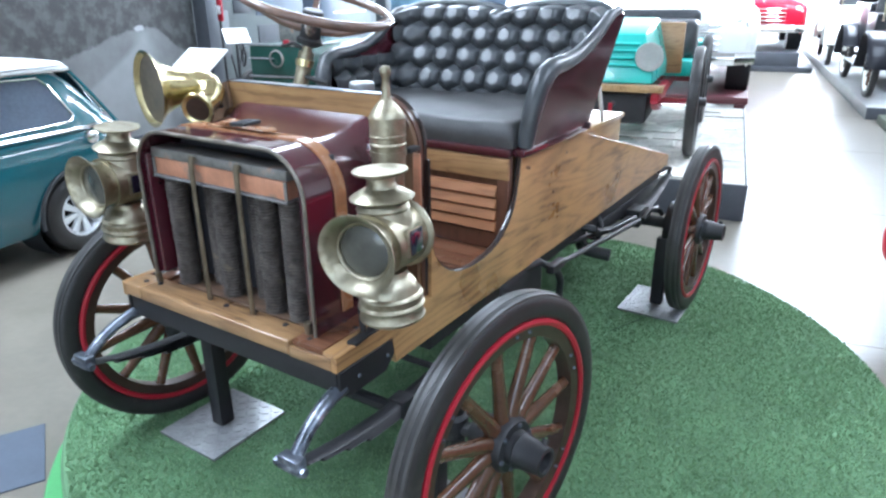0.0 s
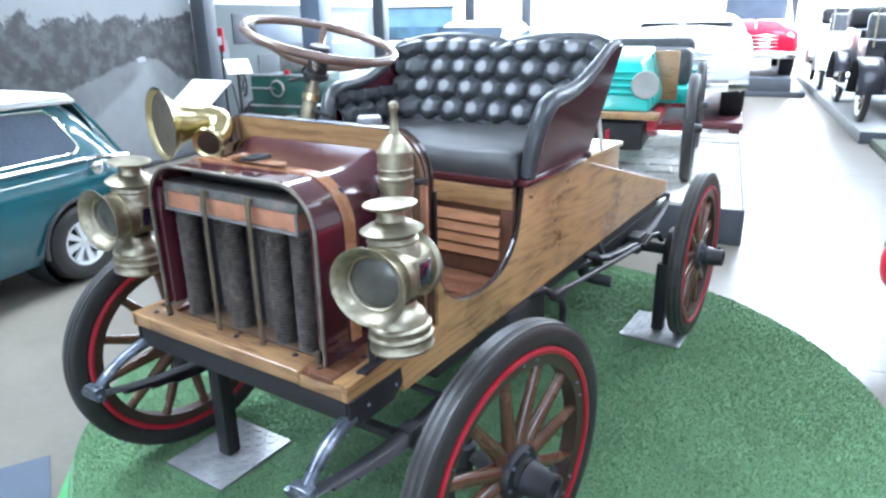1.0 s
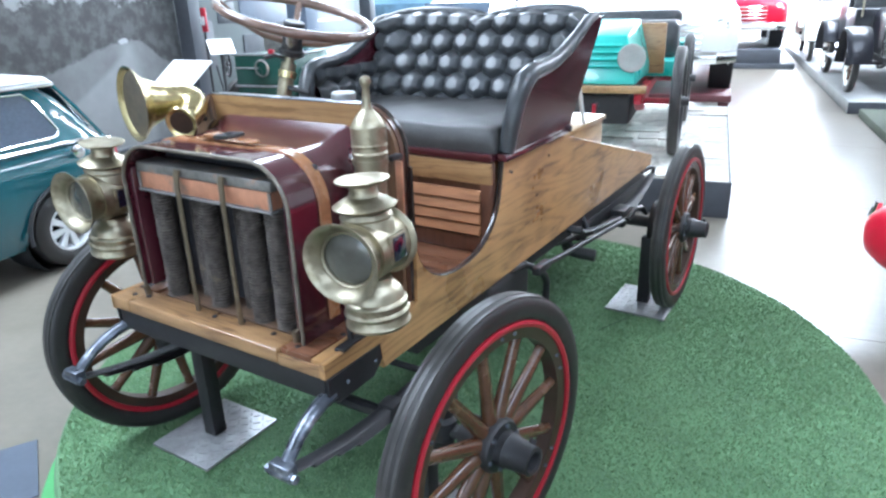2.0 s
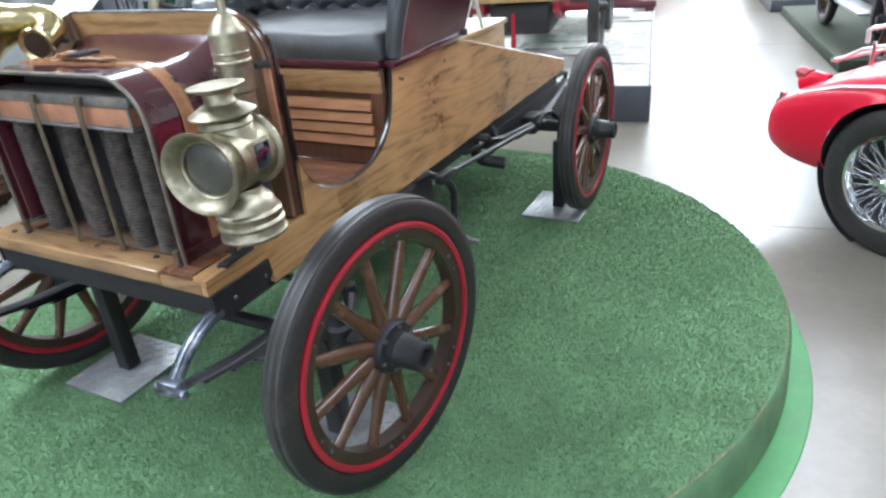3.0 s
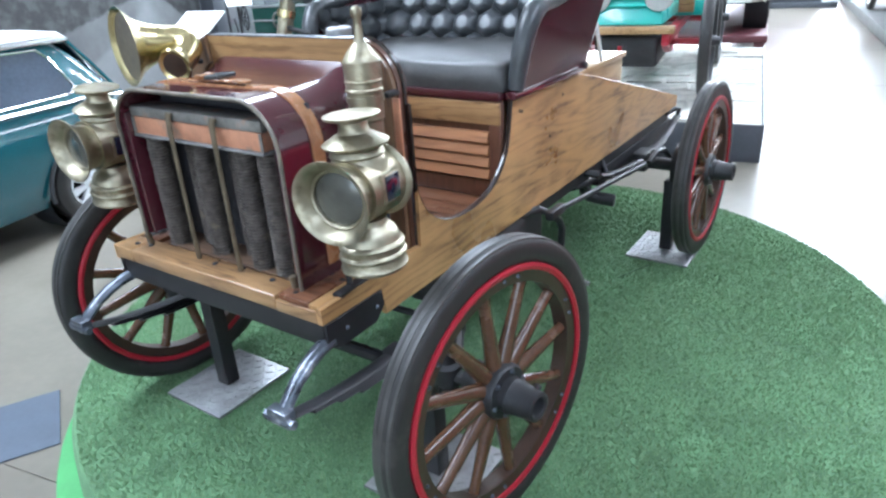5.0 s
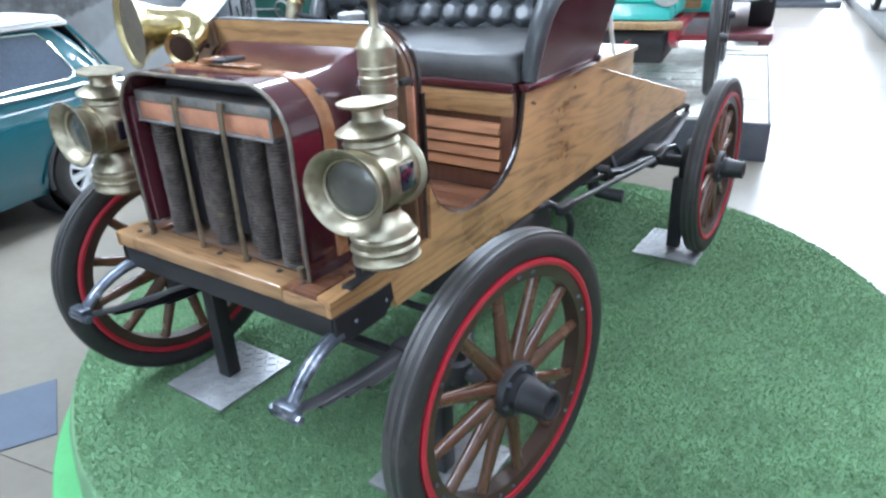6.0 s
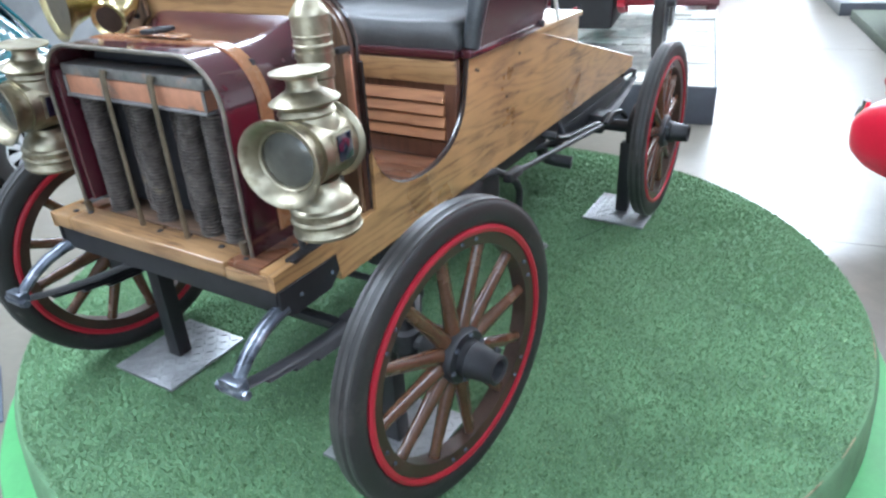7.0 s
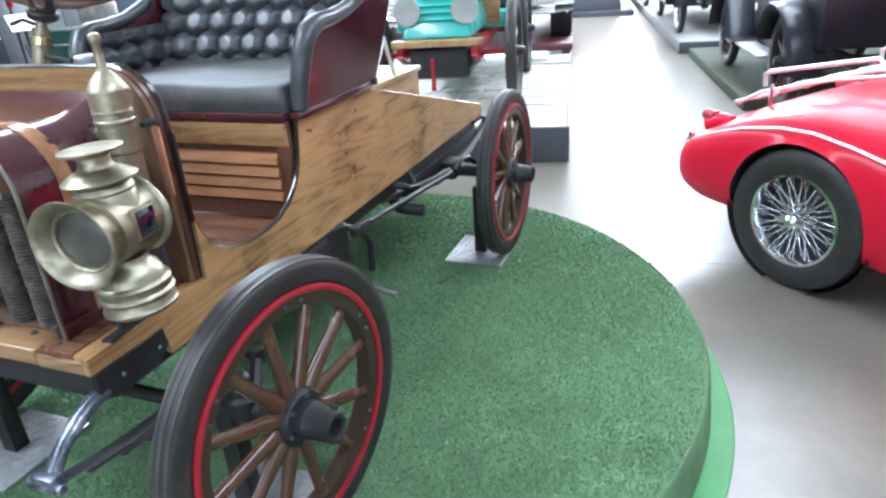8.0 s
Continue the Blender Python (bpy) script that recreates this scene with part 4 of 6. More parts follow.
# carriage lamps
def carriage_lamp(s, x, turn, tilt):
    lamp = new("carriage_lamp")
    lamp.parent = CAR
    lamp["label"] = "aged brass oil carriage lamp"
    lamp.matrix_basis = pose(x, -0.148, 0.722, 0, tilt, turn) @ Matrix.Diagonal((0.95, 0.95, 0.9, 1))
    part("lamp_base", turned([(0.0, 0.0), (0.070, 0.0), (0.0755, 0.004), (0.0765, 0.010), (0.0735, 0.014), (0.0725, 0.030), (0.0755, 0.033), (0.0775, 0.038), (0.0755, 0.043), (0.0725, 0.046), (0.0725, 0.058), (0.0745, 0.062), (0.0725, 0.067), (0.0665, 0.071), (0.0635, 0.083), (0.0575, 0.097), (0.048, 0.106), (0.043, 0.112), (0.042, 0.124), (0.0, 0.135)], None, 44), BRASS, lamp)
    # barrel, bell and lens lie along the line of sight forwards
    fw = pose(0, 0, 0.200, 90, 0, 0)
    part("lamp_barrel", turned([(0.0, -0.072), (0.05, -0.074), (0.078, -0.07), (0.088, -0.064), (0.09, -0.058), (0.086, -0.054), (0.078, -0.052), (0.076, -0.03), (0.076, 0.03), (0.075, 0.06), (0.0, 0.06)], fw, 48), BRASS, lamp, "round brass lamp barrel with back rim")
    part("lamp_bell", turned([(0.066, 0.05), (0.067, 0.072), (0.072, 0.090), (0.082, 0.105), (0.0925, 0.115), (0.0955, 0.1175), (0.0955, 0.1205), (0.0915, 0.1195), (0.080, 0.1105), (0.070, 0.0965), (0.064, 0.082), (0.061, 0.055)], fw, 56, close=True), BRASS, lamp, "flared brass bell")
    part("lamp_lens", turned([(0.0, 0.095), (0.03, 0.094), (0.052, 0.090), (0.064, 0.084), (0.064, 0.079), (0.0, 0.081)], fw, 40), LENS, lamp, "cloudy glass lens").visible_shadow = False
    part("lens_ring", turned([(0.060, 0.083), (0.062, 0.091), (0.066, 0.094), (0.070, 0.091), (0.066, 0.081)], fw, 48, close=True), BRASS, lamp)
    part("reflector", turned([(0.0, 0.062), (0.03, 0.063), (0.05, 0.067), (0.060, 0.074), (0.062, 0.072), (0.05, 0.064), (0.0, 0.0605)], fw, 32), BRASS, lamp)
    for e in (-1, 1):
        part("port_plate", box(-0.034, 0.034, -0.032, 0.032, -0.006, 0.004, 0.003), BRASS, lamp, "", pose(e * 0.074, 0.0, 0.205, 0, 90, 0))
        part("port_glass", box(-0.028, 0.028, -0.025, 0.025, -0.003, 0.003, 0.002), BLUE_GLASS, lamp, "dark blue side glass", pose(e * 0.0785, 0.0, 0.205, 0, 90, 0))
    part("crown", turned([(0.066, 0.235), (0.06, 0.262), (0.056, 0.272), (0.06, 0.279), (0.055, 0.29), (0.0, 0.294)], None, 40), BRASS, lamp)
    part("lower_disc", turned([(0.0, 0.330), (0.034, 0.327), (0.052, 0.317), (0.067, 0.308), (0.0725, 0.304), (0.071, 0.300), (0.060, 0.297), (0.054, 0.29), (0.0, 0.29)], None, 44), BRASS, lamp)
    part("vent_neck", turned([(0.04, 0.318), (0.034, 0.328), (0.031, 0.338), (0.032, 0.35), (0.037, 0.354), (0, 0.355)], None, 32), BRASS, lamp)
    part("upper_disc", turned([(0.0, 0.367), (0.02, 0.366), (0.044, 0.3655), (0.058, 0.367), (0.0615, 0.366), (0.060, 0.361), (0.046, 0.356), (0.036, 0.352), (0.0, 0.352)], None, 44), BRASS, lamp)
    part("lamp_fork", tube([(s * -0.125, 0.05, -0.105), (s * -0.125, 0.05, -0.02), (s * -0.11, 0.06, 0.06), (s * -0.07, 0.07, 0.10), (s * -0.02, 0.08, 0.14)], 0.0085, 8), IRON, lamp, "black iron lamp fork")
    part("bracket_foot", box(-0.015, 0.015, -0.055, 0.055, -0.103, -0.091, 0.003), IRON, lamp, "black iron bracket foot", pose(s * -0.118, 0.045, 0, 0, 0, s * -4))
    return lamp


carriage_lamp(1, 0.500, 6, -3)
carriage_lamp(-1, -0.468, 1, 6)

# domed brass canister clamped beside the bonnet, in front of the dashboard
canister = new("brass_canister")
canister.parent = CAR
canister["label"] = "domed brass canister with finial"
canister.matrix_basis = pose(0.362, 0.035, 0)
part("canister_body", turned([(0.0, 0.80), (0.036, 0.80), (0.036, 0.985), (0.040, 0.99), (0.040, 1.02), (0.041, 1.05), (0.0435, 1.053), (0.0435, 1.058), (0.0415, 1.061), (0.0415, 1.072), (0.0435, 1.074), (0.0435, 1.078), (0.0425, 1.08), (0.0425, 1.113), (0.0438, 1.1135), (0.0438, 1.119), (0.0, 1.119)], None, 40), BRASS, canister, "ringed brass cylinder", smooth=25)
part("canister_dome", turned([(0.0425, 1.1193), (0.0415, 1.1225), (0.031, 1.139), (0.021, 1.151), (0.0135, 1.158), (0.012, 1.163), (0.0, 1.164)], None, 36), BRASS, canister, "conical brass lid", smooth=25)
part("finial", turned([(0.0115, 1.16), (0.0105, 1.168), (0.0095, 1.19), (0.0085, 1.208), (0.0115, 1.213), (0.0135, 1.221), (0.0115, 1.229), (0.005, 1.234), (0.0, 1.235)], None, 20), BRASS, canister, "slim brass finial")
part("canister_clamp", turned([(0.0405, 1.03), (0.0435, 1.03), (0.0435, 1.042), (0.0405, 1.042)], None, 32, close=True), BRASS, canister, "brass clamp band")
part("clamp_arm", box(0.018, 0.04, 0.034, 0.0765, 1.03, 1.042, 0.002), IRON, canister)
part("bracket_plate", box(0.018, 0.04, 0.070, 0.0765, 0.86, 1.022, 0.002), COPPER, canister, "pinkish copper bracket plate")
part("canister_foot", box(-0.022, 0.022, -0.022, 0.022, 0.627, 0.80, 0.004), IRON, canister)

# bulb horn on the dash
horn = new("horn")
horn.parent = CAR
horn["label"] = "polished brass horn with flared bell"
horn.matrix_basis = pose(-0.345, -0.05, 1.147, 0, 0, -14) @ Matrix.Diagonal((0.9, 0.9, 0.9, 1))
part("horn_bell", turned([(0.046, -0.105), (0.048, -0.085), (0.052, -0.06), (0.060, -0.034), (0.073, -0.005), (0.09, 0.022), (0.11, 0.04), (0.114, 0.042), (0.11, 0.037), (0.088, 0.016), (0.066, -0.012), (0.05, -0.036), (0.035, -0.06), (0.0, -0.066)], pose(0, 0, 0, 90, 0, 0), 40), BRIGHT_BRASS, horn, "flared brass bell")
part("horn_mesh", turned([(0.0, 0.026), (0.098, 0.029), (0.098, 0.025), (0, 0.022)], pose(0, 0, 0, 90, 0, 0), 32), DULL_BRASS, horn, "dark mesh over the bell")
coil = [(0.0, 0.085, 0.0), (0.006, 0.112, -0.001), (0.026, 0.132, -0.008), (0.05, 0.128, -0.022), (0.066, 0.112, -0.036), (0.078, 0.094, -0.046), (0.090, 0.076, -0.053), (0.102, 0.060, -0.058)]
MOUTH = Matrix.Translation((0.103, 0.059, -0.0585)) @ Vector((0.6, -0.75, -0.2)).to_track_quat("Z", "Y").to_matrix().to_4x4()
part("horn_tube", tube(coil, [0.046, 0.047, 0.046, 0.043, 0.041, 0.041, 0.043, 0.047], 18), BRIGHT_BRASS, horn, "curled brass tube")
part("horn_ring", turned([(0.034, -0.008), (0.046, -0.006), (0.052, 0.004), (0.048, 0.009), (0.036, 0.004)], MOUTH, 28, close=True), BRIGHT_BRASS, horn)
part("horn_mouth", turned([(0.0, 0.002), (0.038, 0.003), (0.038, -0.002), (0.0, -0.003)], MOUTH, 24), RIMWOOD, horn, "dark mouth of the tube")
part("horn_bracket", tube([(0.02, 0.11, -0.02), (0.03, 0.13, -0.06), (0.03, 0.17, -0.07)], 0.008, 8), IRON, horn)

# support stands under the axles
def support_stand(x, y):
    st = thing("support_stand", pose(x, y, STAGE), "black steel post on a bare checker-steel base plate", "stand", "axle stands")
    part("base_plate", box(-0.137, 0.137, -0.155, 0.155, 0.001, 0.011, 0.002), STEEL, st, "bright worn steel base plate")
    part("post", box(-0.026, 0.026, -0.026, 0.026, 0.0112, 0.335, 0.004), IRON, st, "black square steel post")
    stud = None
    for i in range(9):
        for j in range(10):
            m = pose(-0.118 + 0.0295 * i, -0.135 + 0.03 * j, 0.011, 0, 0, 45 if (i + j) % 2 else -45)
            if stud is None:
                stud = part("tread_stud", box(-0.011, 0.011, -0.003, 0.003, 0.0, 0.0016, 0), STEEL, st, "", m)
            else:
                again(stud, m)
    return st


support_stand(-0.385, 0.012)
support_stand(0.485, 0.025)
support_stand(0.59, 1.735)
support_stand(-0.578, 1.77)

# ---- other exhibits ----
GREEN_CAR = material("racing_green_paint", (0.008, 0.080, 0.098), 0.14, 0, 0.1, 3, coat=0.8, rspread=0.04)
RED_CAR = material("bright_red_paint", (0.56, 0.011, 0.034), 0.3, 0, 0.06, 3, coat=0.1, rspread=0.04)
RED_CAR.node_tree.nodes["Principled BSDF"].inputs["Specular IOR Level"].default_value = 0.15
TEAL = material("turquoise_paint", (0.03, 0.42, 0.36), 0.3, 0, 0.1, 4, coat=0.4)
DARK_GREEN = material("deep_green_paint", (0.015, 0.065, 0.05), 0.25, 0, 0.15, 4, coat=0.4)
BLACK_CAR = material("black_paint", (0.013, 0.013, 0.018), 0.32, 0, 0.2, 4, coat=0.15)
BLACK_CAR.node_tree.nodes["Principled BSDF"].inputs["Specular IOR Level"].default_value = 0.2
LAMP_GREY = material("dusty_lamp_grey", (0.36, 0.38, 0.36), 0.5, 0.1, 0.12, 10)
CREAM = material("pale_cream_paint", (0.72, 0.72, 0.66), 0.3, 0, 0.05, 3, coat=0.4)
PALE_GREEN = material("pale_green_paint", (0.42, 0.60, 0.50), 0.3, 0, 0.06, 3, coat=0.4)
ALLOY = material("white_alloy", (0.72, 0.74, 0.76), 0.3, 0.3, 0.06, 8)
CAR_GLASS = material("dark_car_glass", (0.045, 0.062, 0.09), 0.05, 0, 0.2, 2, coat=1.0, rspread=0.02)
INSIDE = material("dark_interior", (0.015, 0.016, 0.018), 0.7, 0, 0.2, 8)
COBBLE = material("grey_cobble", (0.56, 0.54, 0.485), 0.75, 0, 0.25, 14, bump=0.5, grain=60, per=0.12)
SAND = material("pale_grit", (0.48, 0.46, 0.41), 0.9, 0, 0.2, 10, bump=0.5)
SLATE = material("slate_blue_paint", (0.085, 0.11, 0.15), 0.5, 0, 0.15, 3)
GREYBOARD = material("grey_board", (0.10, 0.115, 0.115), 0.7, 0, 0.15, 1.5)
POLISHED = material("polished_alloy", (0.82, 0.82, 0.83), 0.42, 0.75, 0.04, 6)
WIRE = material("bright_wire", (0.62, 0.63, 0.65), 0.25, 0.9, 0.05, 6)
PLUM = material("dark_red_board", (0.11, 0.03, 0.035), 0.5, 0, 0.2, 6)


def smoothed(keys, n, width=3):
    """Stations read off a few key rows, evened out along the length."""
    k = np.array(keys, float)
    y = np.linspace(k[0, 0], k[-1, 0], n)
    cols = [y]
    for c in range(1, k.shape[1]):
        v = np.interp(y, k[:, 0], k[:, c])
        p = np.pad(v, width, mode="edge")
        sm = np.convolve(p, np.ones(2 * width + 1) / (2 * width + 1), "valid")
        sm[0], sm[-1] = v[0], v[-1]
        cols.append(sm)
    return np.stack(cols, -1)


def body_shell(keys, arches, n=90, opening=None):
    """A car body of stations (y, low z, shoulder z, half width, middle z). arches: (y, z, r) round the wheels; opening: (y0, y1, half width)."""
    bm = bmesh.new()
    st = smoothed(keys, n)
    sect = [(0.90, 0, 0.0), (0.965, 0, 0.14), (0.99, 0, 0.3), (1.0, 0, 0.46), (1.0, 0, 0.6), (0.995, 0, 0.74), (0.975, 0, 0.87), (0.935, 0, 0.96), (0.87, 0.12, 1.0), (0.77, 0.35, 1.0), (0.6, 0.7, 1.0), (0.4, 0.9, 1.0), (0.2, 0.98, 1.0), (0.0, 1.0, 1.0)]
    rows = []
    for y, zb, zs, hw, zc in st:
        half = []
        for fx, fm, fz in sect:
            z = zb + (zs - zb) * fz + (zc - zs) * fm
            half.append((hw * fx, y, z))
        full = half + [(-x, yy, z) for x, yy, z in half[-2::-1]]
        rows.append([list(p) for p in full])
    drop = set()
    m = len(rows[0])
    inside = [[None] * m for _ in rows]
    for i, r in enumerate(rows):
        for j, (x, y, z) in enumerate(r):
            for ya, za, ra in arches:
                if abs(x) > 0.3 and math.hypot(y - ya, z - za) < ra and z < za + ra:
                    inside[i][j] = (ya, za, ra)
            if opening and opening[0] < y < opening[1] and abs(x) < opening[2] and j in range(8, m - 8):
                inside[i][j] = "open"
    for i in range(len(rows) - 1):
        for j in range(m - 1):
            q = [(i, j), (i + 1, j), (i + 1, j + 1), (i, j + 1)]
            if all(inside[a][b] for a, b in q):
                drop.add((i, j))
    # border points of the arches slide onto the circle
    for i in range(len(rows)):
        for j in range(m):
            k = inside[i][j]
            if k and k != "open":
                x, y, z = rows[i][j]
                d = math.hypot(y - k[0], z - k[1]) or 1e-6
                rows[i][j][1], rows[i][j][2] = k[0] + (y - k[0]) * k[2] / d, k[1] + (z - k[1]) * k[2] / d
    vs = [[bm.verts.new(p) for p in r] for r in rows]
    for i in range(len(rows) - 1):
        for j in range(m - 1):
            if (i, j) not in drop:
                bm.faces.new((vs[i][j], vs[i + 1][j], vs[i + 1][j + 1], vs[i][j + 1]))
    for r in (vs[0], vs[-1]):
        bm.faces.new(r)
    loose = [v for v in bm.verts if not v.link_faces]
    bmesh.ops.delete(bm, geom=loose, context="VERTS")
    return bm


def road_wheel(parent, x, y, r, width, rim_r, style, rim_mat, side):
    w = new("wheel")
    w.empty_display_size = 0.1
    w.parent = parent
    w.matrix_basis = pose(x, y, r, 0, 0, 0 if side > 0 else 180)
    ax = pose(0, 0, 0, 0, 90, 0)
    h = width / 2
    part("tyre", turned([(rim_r, -h * 0.8), (rim_r + 0.02, -h), (r - 0.03, -h), (r - 0.008, -h * 0.8), (r, -h * 0.4), (r, h * 0.4), (r - 0.008, h * 0.8), (r - 0.03, h), (rim_r + 0.03, h), (rim_r + 0.005, h * 0.86), (rim_r, h * 0.7)], ax, 48, close=True), TYRE, w, "black rubber tyre")
    part("rim", turned([(rim_r - 0.025, -h * 0.7), (rim_r, -h * 0.7), (rim_r + 0.003, h * 0.75), (rim_r + 0.008, h * 0.9), (rim_r - 0.004, h * 0.92), (rim_r - 0.014, h * 0.6), (rim_r - 0.025, h * 0.2)], ax, 48, close=True), rim_mat, w)
    part("drum", turned([(0, -h * 0.5), (rim_r - 0.03, -h * 0.5), (rim_r - 0.03, -h * 0.7), (0, -h * 0.7)], ax, 32), INSIDE, w)
    if style == "wire":
        sp = None
        for k in range(60):
            lean = 9 if k % 2 else -9
            hz = h * 0.75 if k % 4 < 2 else h * 0.1
            bm = rod((hz, 0.028 * math.sin(radians(lean * 4)), 0.028), (h * (0.1 if k % 4 < 2 else 0.55), 0, rim_r - 0.016), 0.0019, n=5)
            m = pose(0, 0, 0, 6 * k, 0, 0)
            part("wire_spoke", bm, WIRE, w, "", m)
        part("hub_spinner", turned([(0, h * 1.3), (0.016, h * 1.28), (0.03, h * 1.1), (0.036, h * 0.9), (0.036, 0), (0, 0)], ax, 20), CHROME, w, "chrome knock-off spinner")
        for e in (-1, 1):
            part("spinner_ear", box(h * 1.02, h * 1.16, e * 0.045 - 0.025, e * 0.045 + 0.025, -0.012, 0.012, 0.004), CHROME, w)
    elif style == "eight":
        for k in range(8):
            bm = prism([(-0.014, 0.03), (0.014, 0.03), (0.024, rim_r - 0.012), (-0.024, rim_r - 0.012)], "x", h * 0.35, h * 0.72, 0.004)
            part("wheel_spoke", bm, rim_mat, w, "", pose(0, 0, 0, 45 * k + 12, 0, 0))
        part("hub", turned([(0, h * 0.8), (0.03, h * 0.78), (0.042, h * 0.66), (0.042, h * 0.2), (0, h * 0.2)], ax, 20), rim_mat, w)
    elif style == "wood":
        for k in range(12):
            part("spoke", rod((0, 0, 0.04), (0, 0, rim_r - 0.01), 0.017, 0.014, 8), SPOKEWOOD if rim_mat is not RED else RED, w, "", pose(0, 0, 0, 30 * k, 0, 0))
        part("hub", turned([(0, h + 0.05), (0.03, h + 0.045), (0.045, 0.02), (0.06, 0.0), (0.05, -h), (0, -h)], ax, 20), IRON, w)
    else:
        part("hub_cap", turned([(0, h * 0.8), (0.05, h * 0.75), (rim_r * 0.6, h * 0.5), (rim_r - 0.01, h * 0.45), (rim_r - 0.01, 0), (0, 0)], ax, 28), rim_mat, w)
    return w


def wheel_house(parent, y, z, r, hw):
    part("wheel_housing", turned([(r + 0.015, hw - 0.03), (r + 0.01, hw - 0.28), (0.0, hw - 0.28)], pose(0, y, z, 0, 90, 0), 40), INSIDE, parent)
    part("wheel_housing", turned([(r + 0.015, -hw + 0.03), (r + 0.01, -hw + 0.28), (0.0, -hw + 0.28)], pose(0, y, z, 0, 90, 0), 40), INSIDE, parent)


# red open sports car; its axes: y forwards
RC = thing("sports_car", pose(1.918, 2.009, 0, 0, 0, -130.9) @ pose(-0.718, 1.19, 0), "bright red open sports car with chrome luggage rack", "car")
keys = [(-2.0, 0.37, 0.43, 0.48, 0.44), (-1.96, 0.325, 0.47, 0.61, 0.49), (-1.88, 0.285, 0.535, 0.685, 0.565), (-1.74, 0.262, 0.61, 0.718, 0.66), (-1.55, 0.265, 0.678, 0.728, 0.74), (-1.35, 0.27, 0.72, 0.733, 0.81), (-1.15, 0.24, 0.735, 0.735, 0.85), (-0.85, 0.21, 0.685, 0.736, 0.86), (-0.5, 0.2, 0.635, 0.728, 0.845), (0.0, 0.19, 0.63, 0.724, 0.82), (0.5, 0.19, 0.70, 0.728, 0.85), (0.9, 0.2, 0.75, 0.73, 0.84), (1.2, 0.22, 0.77, 0.73, 0.81), (1.55, 0.24, 0.73, 0.70, 0.76), (1.8, 0.28, 0.64, 0.62, 0.68), (1.95, 0.34, 0.53, 0.45, 0.56), (1.99, 0.38, 0.46, 0.34, 0.48)]
part("body", body_shell(keys, [(-1.195, 0.332, 0.330), (1.2, 0.332, 0.330)], 150, (-0.84, 0.28, 0.5)), RED_CAR, RC, "glossy bright red body", smooth=50)
part("cockpit", box(-0.52, 0.52, -0.86, 0.32, 0.25, 0.74, 0.05), INSIDE, RC)
part("tonneau", prism([(-0.86, 0.86), (-0.74, 0.91), (-0.3, 0.89), (0.0, 0.83), (0.05, 0.76), (-0.84, 0.76)], "x", -0.52, 0.52, 0.01), INSIDE, RC, "dark grey tonneau cover")
part("windscreen", prism([(0.33, 0.84), (0.345, 0.84), (0.2, 1.12), (0.19, 1.12)], "x", -0.55, 0.55, 0.002), CAR_GLASS, RC)
for y in (-1.19, 1.2):
    wheel_house(RC, y, 0.332, 0.334, 0.732)
    for s in (-1, 1):
        road_wheel(RC, s * 0.645, y, 0.319, 0.145, 0.2, "wire", CHROME, s)
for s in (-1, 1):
    part("tail_lamp", turned([(0, 0.075), (0.02, 0.07), (0.034, 0.045), (0.038, 0.0), (0.0, -0.02)], pose(s * 0.53, -1.80, 0.635, 75, 0, 0), 20), RED, RC, "red glass tail lamp")
    part("lamp_plinth", tube([(s * 0.53, -1.69, 0.635), (s * 0.53, -1.75, 0.63), (s * 0.53, -1.82, 0.60)], [0.03, 0.044, 0.05], 14), RED_CAR, RC)
    part("overrider", tube([(s * 0.42, -2.03, 0.35), (s * 0.42, -2.05, 0.42), (s * 0.42, -2.035, 0.50)], [0.02, 0.03, 0.018], 12), CHROME, RC, "chrome bumper over-rider")
    # strip added where the skylight reflection runs along the shoulder
    part("bright_strip", tube([(s * 0.672, -1.72, 0.598), (s * 0.695, -1.5, 0.672), (s * 0.712, -1.3, 0.712), (s * 0.718, -1.15, 0.718), (s * 0.722, -0.98, 0.695), (s * 0.722, -0.8, 0.655), (s * 0.716, -0.5, 0.61)], 0.0065, 6), POLISHED, RC, "bright strip standing in for the shoulder highlight")
part("bumper", tube([(-0.60, -1.925, 0.412), (-0.5, -1.99, 0.412), (-0.3, -2.015, 0.412), (0.3, -2.015, 0.412), (0.5, -1.99, 0.412), (0.60, -1.925, 0.412)], 0.026, 10, flat=(0.35, 1.0)), CHROME, RC, "chrome rear bumper")
for k in range(4):
    x = -0.39 + 0.26 * k
    part("rack_bar", tube([(x, -1.79, 0.69), (x, -1.66, 0.765), (x, -1.3, 0.87), (x, -0.92, 0.935)], 0.0085, 8), POLISHED, RC, "chrome luggage rack bar")
for y, z in ((-1.76, 0.71), (-0.95, 0.945)):
    part("rack_rail", tube([(-0.45, y, z), (0.45, y, z)], 0.010, 8), POLISHED, RC)
for s in (-1, 1):
    part("rack_loop", tube([(s * 0.45, -1.60, 0.81), (s * 0.45, -1.605, 0.865), (s * 0.45, -1.58, 0.88), (s * 0.45, -1.1, 0.985), (s * 0.45, -1.04, 0.95)], 0.010, 8), POLISHED, RC, "raised chrome rack side")
    for y in (-1.6, -1.05):
        part("rack_foot", rod((s * 0.4, y, 0.70 if y < -1.5 else 0.82), (s * 0.4, y, 0.81 if y < -1.5 else 0.93), 0.009, n=8), CHROME, RC)

